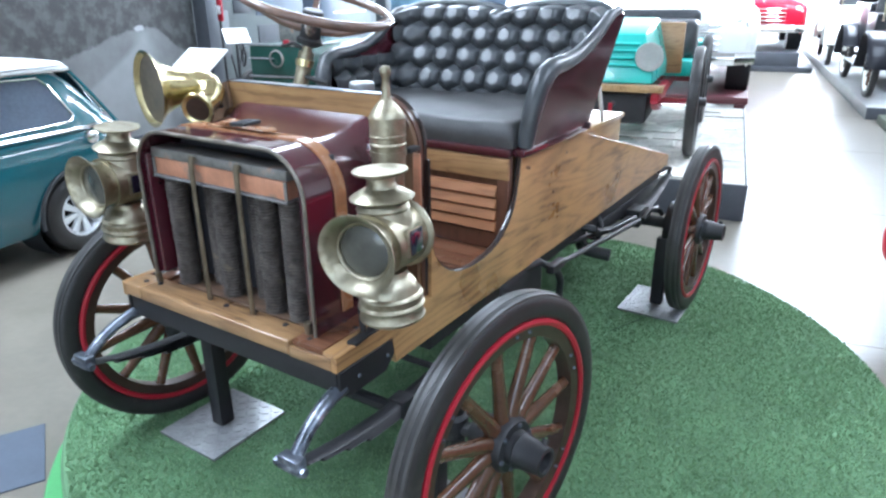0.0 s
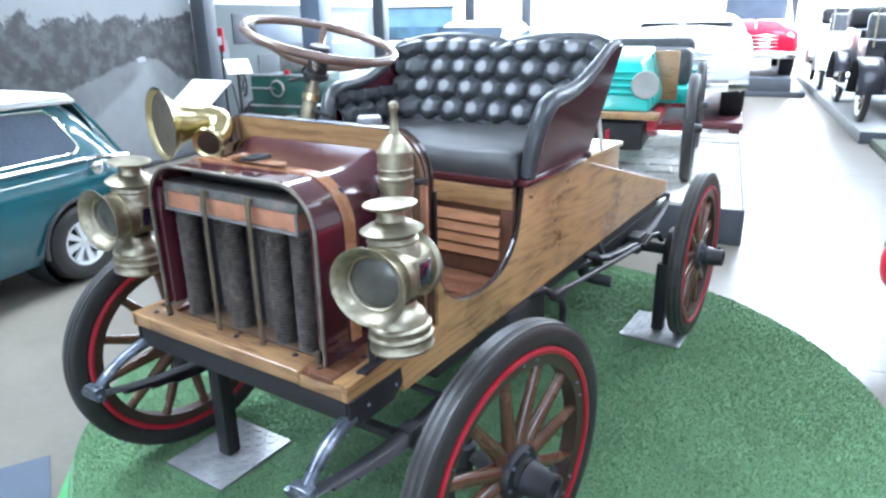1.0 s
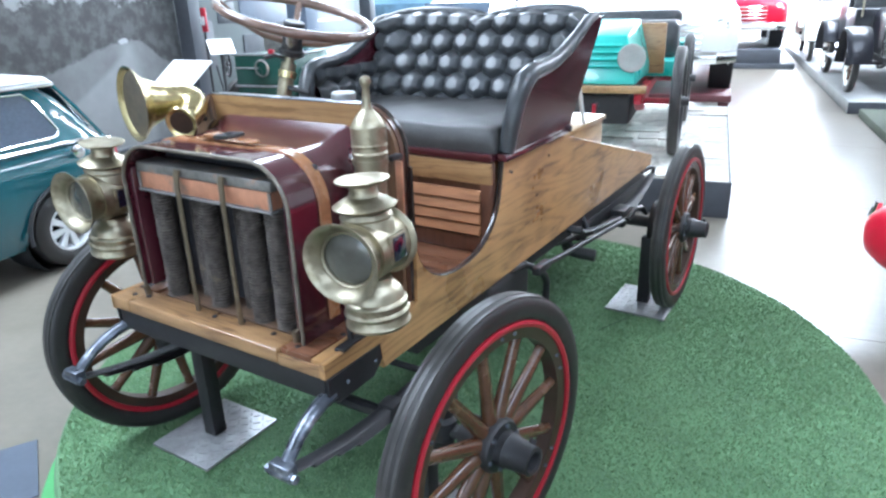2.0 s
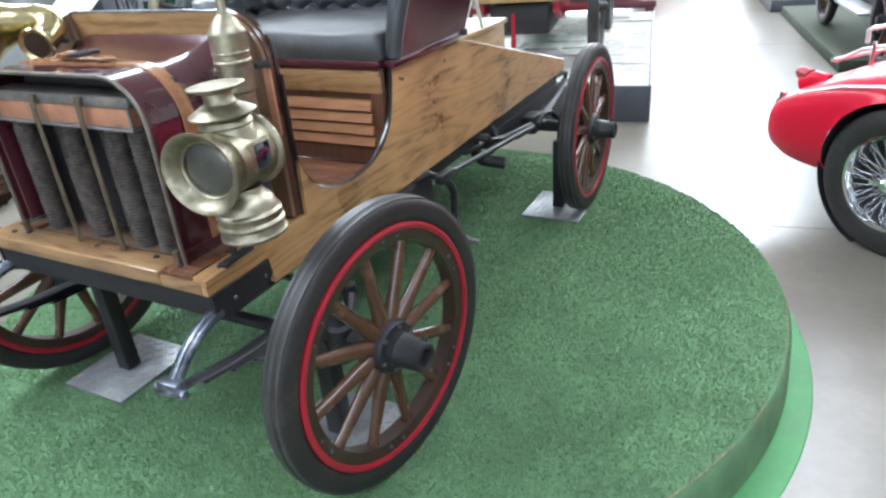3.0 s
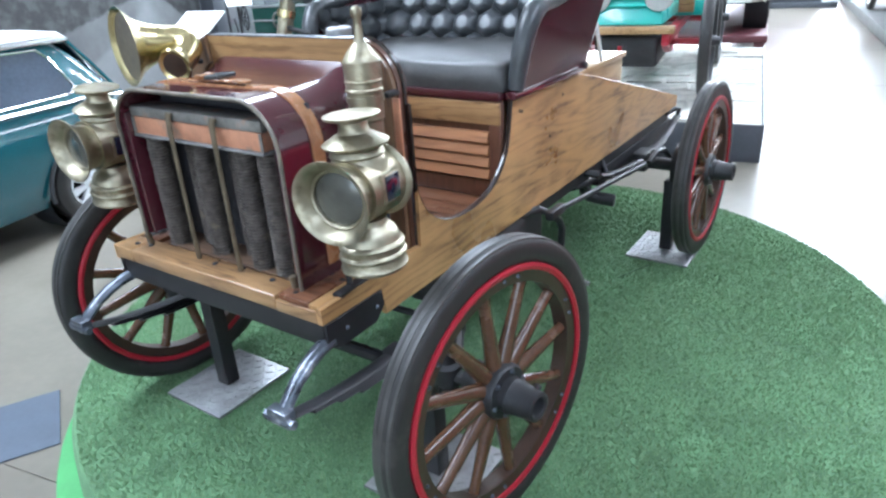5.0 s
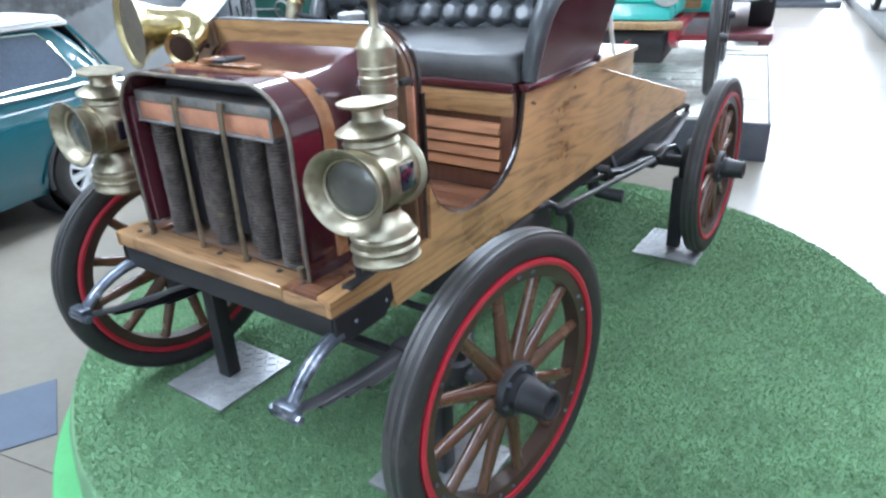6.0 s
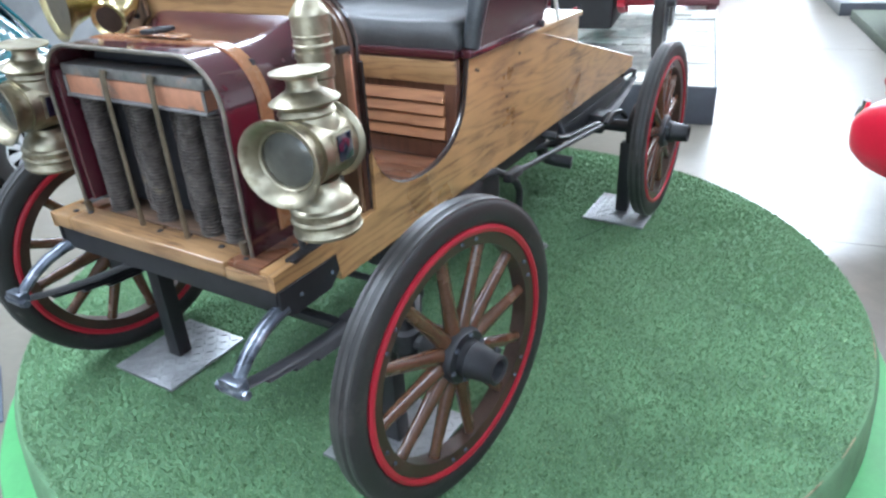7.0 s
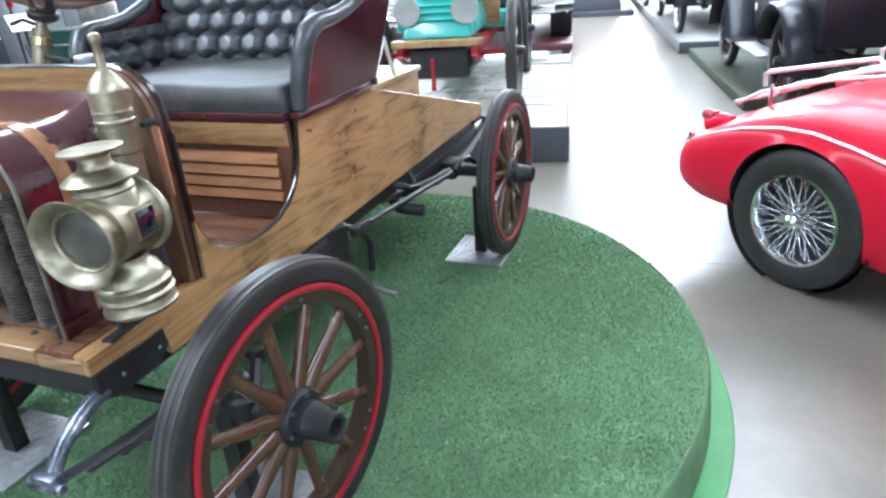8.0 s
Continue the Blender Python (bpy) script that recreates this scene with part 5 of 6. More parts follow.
# small green saloon with a white roof, seen from its left rear
MC = thing("small_saloon", hall(-2.70 - 0.60, 1.47 - 1.02, 0, 180), "dark green small saloon with white roof and white alloy wheels", "car")
keys = [(-1.53, 0.30, 0.67, 0.60, 0.71), (-1.50, 0.26, 0.71, 0.64, 0.73), (-1.38, 0.22, 0.75, 0.675, 0.765), (-1.0, 0.19, 0.765, 0.69, 0.78), (0.0, 0.18, 0.765, 0.695, 0.775), (0.7, 0.18, 0.76, 0.69, 0.78), (1.2, 0.2, 0.76, 0.68, 0.81), (1.45, 0.24, 0.74, 0.66, 0.80), (1.58, 0.28, 0.68, 0.58, 0.72), (1.6, 0.34, 0.6, 0.5, 0.62)]
part("body", body_shell(keys, [(-1.02, 0.25, 0.29), (1.02, 0.25, 0.29)], 110), GREEN_CAR, MC, "glossy dark green body", smooth=50)


def cabin(parent, keys, mat, label):
    """Cabin of stations (y, base z, roof z, base half width, roof half width)."""
    bm = bmesh.new()
    st = smoothed(keys, 40, 1)
    rows = []
    for y, z0, z1, w0, w1 in st:
        h = z1 - z0
        half = [(w0, z0), (w0 * 0.75 + w1 * 0.25, z0 + 0.3 * h), (w0 * 0.4 + w1 * 0.6, z0 + 0.65 * h), (w1, z0 + 0.86 * h), (w1 * 0.9, z0 + 0.96 * h), (w1 * 0.6, z0 + 0.995 * h), (0, z1)]
        rows.append([bm.verts.new((x, y, z)) for x, z in half + [(-x, z) for x, z in half[-2::-1]]])
    for a, b in zip(rows, rows[1:]):
        for k in range(len(a) - 1):
            bm.faces.new((a[k], b[k], b[k + 1], a[k + 1]))
    for r in (rows[0], rows[-1]):
        bm.faces.new(r)
    return part("cabin", bm, mat, parent, label, smooth=40)


cabin(MC, [(-1.45, 0.75, 0.77, 0.62, 0.56), (-1.40, 0.75, 0.84, 0.63, 0.56), (-1.18, 0.75, 1.13, 0.645, 0.54), (-0.98, 0.75, 1.165, 0.65, 0.535), (0.25, 0.75, 1.18, 0.65, 0.535), (0.45, 0.75, 1.11, 0.65, 0.54), (0.78, 0.75, 0.81, 0.64, 0.57), (0.84, 0.75, 0.77, 0.62, 0.56)], GREEN_CAR, "green window pillars")
part("roof", prism([(-1.235, 1.118), (-1.17, 1.168), (-0.95, 1.205), (-0.3, 1.224), (0.2, 1.212), (0.42, 1.165), (0.47, 1.13)], "x", -0.578, 0.578, 0.03, seg=3), WHITE, MC, "white painted roof")


def side_glass(parent, outline, s, w0, z0, w1, z1, mat, name="side_window", off=0.006, thick=0.004):
    """A pane on the leaning side of a cabin."""
    bm = bmesh.new()

    def at(y, z, o):
        return (s * (w0 + (w1 - w0) * (z - z0) / (z1 - z0) + o), y, z)
    a = [bm.verts.new(at(y, z, off)) for y, z in outline]
    b = [bm.verts.new(at(y, z, off + thick)) for y, z in outline]
    bm.faces.new(a)
    bm.faces.new(b[::-1])
    for k in range(len(a)):
        bm.faces.new((a[k], b[k], b[(k + 1) % len(a)], a[(k + 1) % len(a)]))
    return part(name, bm, mat, parent)


def edge_trim(parent, outline, s, w0, z0, w1, z1, mat, r=0.0055):
    pts = [(s * (w0 + (w1 - w0) * (z - z0) / (z1 - z0) + 0.012), y, z) for y, z in outline]
    return part("window_trim", tube(pts, r, 6, loop=True), mat, parent)


for s in (-1, 1):
    q = [(-1.06, 0.81), (-1.11, 0.825), (-1.125, 0.85), (-1.04, 1.03), (-0.98, 1.085), (-0.35, 1.105), (-0.33, 1.095), (-0.33, 0.81)]
    side_glass(MC, q, s, 0.65, 0.75, 0.548, 1.13, CAR_GLASS)
    edge_trim(MC, q, s, 0.65, 0.75, 0.548, 1.13, CHROME)
    q = [(-0.27, 0.81), (-0.27, 1.105), (0.25, 1.10), (0.36, 1.06), (0.58, 0.81)]
    side_glass(MC, q, s, 0.65, 0.75, 0.548, 1.13, CAR_GLASS)
    edge_trim(MC, q, s, 0.65, 0.75, 0.548, 1.13, CHROME)
    part("waist_trim", tube([(s * 0.655, -1.48, 0.735), (s * 0.672, -1.25, 0.767), (s * 0.665, 0.0, 0.782), (s * 0.66, 0.9, 0.775)], 0.011, 8), CHROME, MC, "chrome waist strip")
    part("seam", tube([(s * 0.64, -1.45, 0.75), (s * 0.60, -1.31, 0.97), (s * 0.56, -1.21, 1.115)], 0.012, 8), GREEN_CAR, MC)
    part("drip_rail", tube([(s * 0.582, -1.2, 1.118), (s * 0.585, -0.5, 1.128), (s * 0.58, 0.43, 1.126)], 0.01, 6), CHROME, MC)
    part("rear_lamp", box(s * 0.60 - 0.03, s * 0.60 + 0.03, -1.55, -1.50, 0.56, 0.70, 0.012), RED, MC)
    part("arch_trim", tube([(s * 0.70, -1.02 + 0.295 * math.cos(radians(a)), 0.25 + 0.295 * math.sin(radians(a))) for a in range(-5, 186, 10)], 0.013, 6), INSIDE, MC)
    for y in (-1.02, 1.02):
        road_wheel(MC, s * 0.615, y, 0.25, 0.15, 0.142, "eight", ALLOY, s)
for y in (-1.02, 1.02):
    wheel_house(MC, y, 0.25, 0.285, 0.68)
part("fuel_cap", turned([(0, 0.03), (0.03, 0.028), (0.042, 0.02), (0.046, 0.0), (0, -0.01)], pose(-0.678, -1.19, 0.705, 0, -90, 0), 24), CHROME, MC, "round chrome fuel cap")
part("rear_window", prism([(-1.425, 0.84), (-1.44, 0.84), (-1.255, 1.11), (-1.24, 1.11)], "x", -0.5, 0.5, 0.002), CAR_GLASS, MC)
part("rear_window_trim", tube([(-0.53, -1.445, 0.825), (-0.5, -1.245, 1.12), (0.5, -1.245, 1.12), (0.53, -1.445, 0.825)], 0.012, 6, loop=True), CHROME, MC)


# vintage lorries and tourers: y forwards, origin on the ground under the front axle
def vintage(name, m, label, paint, under, wheel_r, half, base, rim_mat, bonnet="slope", group=""):
    v = thing(name, m, label, "vintage car", group)
    z0 = wheel_r + 0.16
    for s in (-1, 1):
        part("chassis_rail", box(s * 0.3 - 0.03, s * 0.3 + 0.03, -base - 0.7, 0.32, wheel_r + 0.02, wheel_r + 0.1, 0.006), under, v)
        for y in (0, -base):
            road_wheel(v, s * half, y, wheel_r, 0.085, wheel_r - 0.085, "wood", rim_mat, s)
        part("headlamp", turned([(0, -0.1), (0.03, -0.1), (0.09, -0.03), (0.105, 0.02), (0.108, 0.035), (0.1, 0.04), (0, 0.03)], pose(s * 0.23, 0.24, wheel_r + 0.36, -90, 0, 0), 28), LAMP_GREY, v, "grey headlamp with dusty glass")
        part("lamp_post", rod((s * 0.23, 0.22, wheel_r + 0.08), (s * 0.23, 0.22, wheel_r + 0.28), 0.012, n=8), IRON, v)
        part("front_spring", tube([(s * 0.3, 0.34, wheel_r + 0.03), (s * 0.3, 0.17, wheel_r - 0.04), (s * 0.3, 0, wheel_r - 0.06), (s * 0.3, -0.35, wheel_r + 0.02)], 0.03, 8, flat=(1, 0.5)), under, v)
        fend = [(s * half, y, z) for y, z in [(wheel_r + 0.06, wheel_r + 0.02)] + [((wheel_r + 0.07) * math.cos(radians(a)), wheel_r + (wheel_r + 0.07) * math.sin(radians(a))) for a in range(15, 130, 12)] + [(-wheel_r - 0.12, wheel_r - 0.02), (-wheel_r - 0.35, 0.34)]]
        if bonnet != "slope":
            part("front_wing", tube(fend, 0.15, 12, flat=(1.0, 0.16)), paint, v, "curved front wing")
            part("rear_wing", tube([(s * half, -base - (wheel_r + 0.07) * math.cos(radians(a)), wheel_r + (wheel_r + 0.07) * math.sin(radians(a))) for a in range(-5, 172, 12)], 0.15, 12, flat=(1.0, 0.16)), paint, v, "curved rear wing")
            part("valance", prism([(-base + wheel_r, 0.35), (-wheel_r - 0.3, 0.35), (-wheel_r - 0.1, z0), (-base + wheel_r, z0)], "x", min(s * (half - 0.14), s * (half - 0.12)), max(s * (half - 0.14), s * (half - 0.12))), paint, v)
            part("running_board", box(s * half - 0.1, s * half + 0.1, -base + wheel_r + 0.1, -wheel_r - 0.34, 0.33, 0.355, 0.006), STEEL, v, "pale running board")
    part("front_axle", rod((-half, 0, wheel_r), (half, 0, wheel_r), 0.025, n=12), under, v)
    part("rear_axle", rod((-half, -base, wheel_r), (half, -base, wheel_r), 0.03, n=12), under, v)
    if bonnet == "slope":
        bm = bmesh.new()
        ring_a = [bm.verts.new(p) for p in ((-0.27, 0.3, z0), (0.27, 0.3, z0), (0.26, 0.27, z0 + 0.08), (0.17, 0.12, z0 + 0.36), (-0.17, 0.12, z0 + 0.36), (-0.26, 0.27, z0 + 0.08))]
        ring_b = [bm.verts.new(p) for p in ((-0.3, -0.5, z0), (0.3, -0.5, z0), (0.3, -0.5, z0 + 0.1), (0.2, -0.5, z0 + 0.46), (-0.2, -0.5, z0 + 0.46), (-0.3, -0.5, z0 + 0.1))]
        bm.faces.new(ring_a)
        bm.faces.new(ring_b[::-1])
        for k in range(6):
            bm.faces.new((ring_a[k], ring_b[k], ring_b[(k + 1) % 6], ring_a[(k + 1) % 6]))
        bmesh.ops.bevel(bm, geom=list(bm.edges), offset=0.015, segments=2, profile=0.5, affect="EDGES")
        part("bonnet", bm, paint, v, "sloping turquoise bonnet")
        for k in range(4):
            f = 0.2 + 0.18 * k
            part("bonnet_louvre", box(-0.14, 0.14, -0.012, 0.012, -0.006, 0.006, 0.003), paint, v, "", pose(0, 0.27 - 0.15 * f + 0.012, z0 + 0.08 + 0.28 * f, -28, 0, 0))
        part("front_plank", box(-0.36, 0.36, 0.27, 0.35, z0 - 0.06, z0 - 0.005, 0.006), OAK_BOX, v, "worn wooden front plank")
        part("crank_shaft", rod((0, 0.36, wheel_r + 0.02), (0, 0.52, wheel_r + 0.02), 0.016, n=8), IRON, v)
        part("crank_handle", tube([(0, 0.52, wheel_r + 0.04), (0, 0.525, wheel_r - 0.08), (0.0, 0.53, wheel_r - 0.2)], [0.016, 0.014, 0.02], 8), RED, v, "red starting handle")
        part("sump", box(-0.24, 0.24, -0.5, 0.26, wheel_r - 0.16, wheel_r + 0.08, 0.03), IRON, v)
        part("bulkhead", box(-0.42, 0.42, -0.56, -0.51, z0, z0 + 0.42, 0.012), OAK_X, v, "wooden bulkhead")
        part("scuttle_lamp", turned([(0, 0.0), (0.06, 0.0), (0.07, 0.02), (0.07, 0.16), (0.04, 0.2), (0.03, 0.26), (0, 0.27)], pose(0.5, -0.5, z0 + 0.3), 18), BRASS, v)
    else:
        rise, corner = 0.5, 0.12
        bm = prism(shell_outline(0.32, z0 - 0.06, z0 + rise, corner, 6), "y", -0.75, 0.12, 0.01)
        part("bonnet", bm, paint, v, "long bonnet")
        part("radiator", prism(shell_outline(0.33, z0 - 0.08, z0 + rise + 0.03, corner, 6), "y", 0.122, 0.2, 0.012), CHROME if bonnet == "chrome" else BRASS, v, "radiator shell")
        part("radiator_core", box(-0.22, 0.22, 0.2005, 0.206, z0 + 0.02, z0 + rise - 0.06, 0.003), CORE, v)
    part("seat", box(-0.5, 0.5, -1.3, -0.85, z0 + 0.1, z0 + 0.42, 0.05, 3), LEATHER, v, "black seat")
    part("seat_back", box(-0.5, 0.5, -1.42, -1.28, z0 + 0.3, z0 + (0.5 if bonnet == "slope" else 0.85), 0.05, 3), LEATHER, v)
    part("floor", box(-0.52, 0.52, -1.45, -0.55, z0 - 0.03, z0 + 0.1, 0.01), paint, v)
    part("body_tub", box(-0.56, 0.56, -base - 0.55, -1.44, z0, z0 + (0.2 if bonnet == "slope" else 0.62), 0.03), paint, v, "painted rear body")
    if bonnet != "slope":
        part("body_side", box(-0.56, 0.56, -1.46, -0.76, z0 - 0.04, z0 + 0.5, 0.03), paint, v, "painted front body")
        part("folded_hood", box(-0.58, 0.58, -base - 0.62, -base - 0.1, z0 + 0.62, z0 + 0.95, 0.08, 3), INSIDE, v, "dark folded hood")
    if bonnet in ("chrome", "brass"):
        for s in (-1, 1):
            part("screen_post", rod((s * 0.5, -0.6, z0 + 0.4), (s * 0.5, -0.66, z0 + 1.1), 0.014, n=8), BRASS, v)
        part("screen_rail", rod((-0.5, -0.66, z0 + 1.1), (0.5, -0.66, z0 + 1.1), 0.014, n=8), BRASS, v)
    if bonnet != "slope":
        part("steering_wheel", turned([(0.17, -0.012), (0.194, 0.0), (0.17, 0.012)], pose(-0.25, -0.85, z0 + 0.72, 35, 0, 0), 28, close=True), WOODRIM, v)
        part("steering_column", rod((-0.25, -0.55, z0 + 0.3), (-0.25, -0.86, z0 + 0.73), 0.014, n=8), BRASS, v)
    return v


# cobbled display plinth behind the stage
PL = thing("cobbled_plinth", hall(0, 0, 0), "low dark-sided display plinth paved with pale cobbles", "plinth", kind="structure")
part("plinth_side", box(-1.6, 1.308, 3.545, 6.95, 0.0, 0.262, 0.004), DARK, PL, "dark blue-grey plinth side")
part("grit_bed", box(-1.58, 1.29, 3.56, 6.93, 0.2621, 0.266, 0.0), SAND, PL)
part("white_edge", box(1.30, 1.3095, 3.56, 6.93, 0.263, 0.282, 0.002), WHITE, PL, "white edge strip")
lorry = vintage("vintage_lorry", hall(0.28, 4.34, 0.272, 180), "turquoise vintage lorry with dusty lamps on cobbles", TEAL, RED, 0.43, 0.58, 1.55, IRON, "slope")

# white-fronted car and dark red ramp behind the lorry
ramp = thing("display_ramp", hall(0, 0, 0), "dark red wooden display ramp", "ramp")
part("ramp_deck", box(-0.6, 1.33, 7.0, 10.5, 0.30, 0.38, 0.01), PLUM, ramp)
for u in (-0.5, 1.26):
    for v in (7.06, 8.7, 10.4):
        part("ramp_leg", box(u - 0.05, u + 0.05, v - 0.05, v + 0.05, 0.0, 0.299, 0.006), PLUM, ramp)


def saloon(name, m, label, paint, roof_mat, grille="bars", tall=1.5, group=""):
    """A fifties car or pick-up: y forwards, origin on the ground at its middle."""
    c = thing(name, m, label, "car", group)
    keys = [(-2.2, 0.4, 0.7, 0.6, 0.74), (-2.0, 0.3, 0.86, 0.78, 0.92), (-1.2, 0.26, 0.94, 0.84, 1.0), (0.0, 0.25, 0.95, 0.85, 1.02), (0.9, 0.25, 0.96, 0.85, 1.06), (1.6, 0.28, 0.92, 0.84, 1.05), (2.0, 0.34, 0.86, 0.8, 0.98), (2.15, 0.42, 0.76, 0.7, 0.84)]
    part("body", body_shell(keys, [(-1.35, 0.35, 0.4), (1.35, 0.35, 0.4)], 90), paint, c, "", smooth=50)
    cb = [(-1.1, 0.98, 1.0, 0.74, 0.66), (-0.85, 0.98, tall - 0.12, 0.76, 0.62), (-0.6, 0.98, tall, 0.76, 0.6), (0.3, 0.98, tall, 0.76, 0.6), (0.55, 0.98, tall - 0.1, 0.76, 0.62), (0.95, 0.98, 1.0, 0.74, 0.66)]
    cabin(c, cb, roof_mat, "rounded cabin roof")
    part("windscreen", prism([(0.90, 1.08), (0.92, 1.09), (0.64, tall - 0.1), (0.62, tall - 0.12)], "x", -0.6, 0.6, 0.003), CAR_GLASS, c)
    for s in (-1, 1):
        side_glass(c, [(-0.72, 1.06), (-0.68, tall - 0.14), (0.4, tall - 0.14), (0.66, 1.06)], s, 0.755, 0.98, 0.635, tall - 0.08, CAR_GLASS)
        part("headlamp", turned([(0, 0.05), (0.06, 0.045), (0.09, 0.02), (0.1, 0.0), (0.1, -0.06), (0, -0.06)], pose(s * 0.62, 2.1, 0.74, -90, 0, 0), 24), CHROME, c, "round chrome headlamp")
        for y in (-1.35, 1.35):
            road_wheel(c, s * 0.72, y, 0.34, 0.17, 0.2, "cap", CHROME, s)
    for y in (-1.35, 1.35):
        wheel_house(c, y, 0.35, 0.39, 0.82)
    for k in range(5):
        part("grille_bar", tube([(-0.5, 2.1, 0.5 + 0.07 * k), (-0.3, 2.19, 0.5 + 0.07 * k), (0.3, 2.19, 0.5 + 0.07 * k), (0.5, 2.1, 0.5 + 0.07 * k)], 0.018, 8), CHROME, c, "chrome grille bar")
    part("bumper", tube([(-0.8, 2.05, 0.42), (-0.6, 2.25, 0.42), (0.6, 2.25, 0.42), (0.8, 2.05, 0.42)], 0.07, 10, flat=(0.4, 1)), CHROME, c, "chrome front bumper")
    part("bonnet_crest", tube([(0, 1.0, 1.07), (0, 1.6, 1.075), (0, 2.0, 1.0), (0, 2.12, 0.9)], 0.02, 8), CHROME, c)
    return c


saloon("white_saloon", hall(0.52, 9.2, 0.38, 180), "white fifties saloon on a dark red ramp", WHITE, WHITE, tall=1.2)
plinth = thing("dark_plinth", hall(0, 0, 0), "low dark display plinth under the red pick-up", "plinth", kind="structure")
part("plinth_body", box(0.2, 2.56, 13.4, 18.2, 0.0, 0.1, 0.005), DARK, plinth)
part("plinth_body", box(0.2, 2.3, 13.45, 18.2, 0.101, 0.36, 0.005), DARK, plinth)
saloon("red_pickup", hall(1.55, 15.9, 0.361, 180), "red fifties pick-up with chrome grille on a dark plinth", RED_CAR, WHITE, tall=1.75)

# right-hand plinths with black tourers
gp = thing("turf_plinth", hall(0, 0, 0), "low plinth covered in dark green turf", "plinth", kind="structure")
part("plinth_top", box(2.82, 7.5, 5.0, 8.1, 0.0, 0.10, 0.006), material("dark_turf", (0.046, 0.056, 0.036), 0.9, 0, 0.4, 30, bump=0.8), gp)
cp = thing("concrete_plinth", hall(0, 0, 0), "low pale concrete display plinth", "plinth", kind="structure")
part("plinth_top", box(2.72, 7.5, 8.3, 19.5, 0.0, 0.155, 0.008), material("plinth_concrete", (0.24, 0.24, 0.235), 0.6, 0, 0.12, 3), cp)
# thin board makes the front face darker than the top
part("plinth_front", box(2.725, 7.5, 8.285, 8.302, 0.0, 0.145, 0.003), DARK, cp, "dark front board")
vintage("vintage_tourer", hall(3.64, 6.75, 0.10, 0), "black vintage tourer with pale running boards", BLACK_CAR, IRON, 0.38, 0.62, 2.1, BLACK_CAR, "chrome", "vintage tourers")
vintage("vintage_tourer", hall(3.45, 9.2, 0.155, 180), "black vintage tourer with plated radiator on concrete plinth", BLACK_CAR, IRON, 0.38, 0.62, 2.3, CREAM, "chrome", "vintage tourers")
vintage("vintage_tourer", hall(3.4, 13.4, 0.155, 178), "cream vintage tourer far down the aisle", CREAM, IRON, 0.38, 0.62, 2.3, CREAM, "brass", "vintage tourers")

# left-hand exhibits


def green_runabout(m):
    """A small open veteran car seen from behind: square box body with pale mouldings; x across, y away, origin on the floor."""
    v = thing("vintage_car", m, "deep green open vintage car with a square box body", "vintage car")
    part("box_body", box(-0.36, 0.36, 0.0, 1.3, 0.62, 1.035, 0.02), DARK_GREEN, v, "deep green square body")
    part("body_panel", box(-0.31, 0.31, -0.008, -0.0005, 0.74, 0.99, 0.004), DARK_GREEN, v)
    for z, w in ((1.037, 0.39), (0.715, 0.37)):
        part("moulding", tube([(-w, -0.014, z), (w, -0.014, z), (w, 0.6, z)], 0.013, 6), STEEL, v, "pale edge moulding")
    part("cross_bar", rod((-0.34, -0.03, 0.90), (-0.04, -0.03, 0.90), 0.009, n=8), STEEL, v)
    part("hoop", turned([(0.074, -0.012), (0.092, 0.0), (0.074, 0.012)], pose(0.0, -0.03, 0.9, 90, 0, 0), 28, close=True), STEEL_DULL, v, "round metal hoop")
    part("seat_back", box(-0.22, 0.17, 0.35, 0.47, 1.04, 1.25, 0.03, 3), STEEL_DULL, v, "grey seat back")
    part("side_lamp", turned([(0, -0.05), (0.05, -0.045), (0.06, 0.0), (0.05, 0.05), (0, 0.055)], pose(0.35, 0.05, 1.08, 90, 0, 0), 20), IRON, v, "black side lamp")
    part("tail_lamp", box(0.1, 0.17, -0.03, -0.009, 1.045, 1.09, 0.008), RED, v, "small red tail lamp")
    hand_wheel = new("hand_wheel")
    hand_wheel.parent = v
    hand_wheel.matrix_basis = pose(-0.47, 0.02, 0.93, 0, 0, 55)
    part("wheel_hoop", turned([(0.118, -0.01), (0.134, 0.0), (0.118, 0.01)], pose(0, 0, 0, 0, 90, 0), 28, close=True), IRON, hand_wheel)
    for k in range(4):
        part("wheel_spoke", rod((0, 0, -0.12), (0, 0, 0.12), 0.006, n=6), IRON, hand_wheel, "", pose(0, 0, 0, 45 * k, 0, 0))
    part("wheel_shaft", rod((-0.11, 0.02, 0.93), (0.02, 0.0, 0.0), 0.008, n=6), IRON, hand_wheel, "", pose(0.0, 0.0, -0.93))
    for s in (-1, 1):
        part("chassis_rail", box(s * 0.26 - 0.025, s * 0.26 + 0.025, -0.05, 1.9, 0.54, 0.6195, 0.005), IRON, v)
        for y in (0.25, 1.65):
            road_wheel(v, s * 0.52, y, 0.38, 0.07, 0.31, "wood", IRON, s)
    for y in (0.25, 1.65):
        part("axle", rod((-0.52, y, 0.38), (0.52, y, 0.38), 0.025, n=10), IRON, v)
        part("spring", box(-0.3, 0.3, y - 0.025, y + 0.025, 0.405, 0.539, 0.01), IRON, v)
    part("bonnet", prism(shell_outline(0.3, 0.62, 0.98, 0.12, 6), "y", 1.301, 1.95, 0.01), DARK_GREEN, v, "green bonnet")
    return v


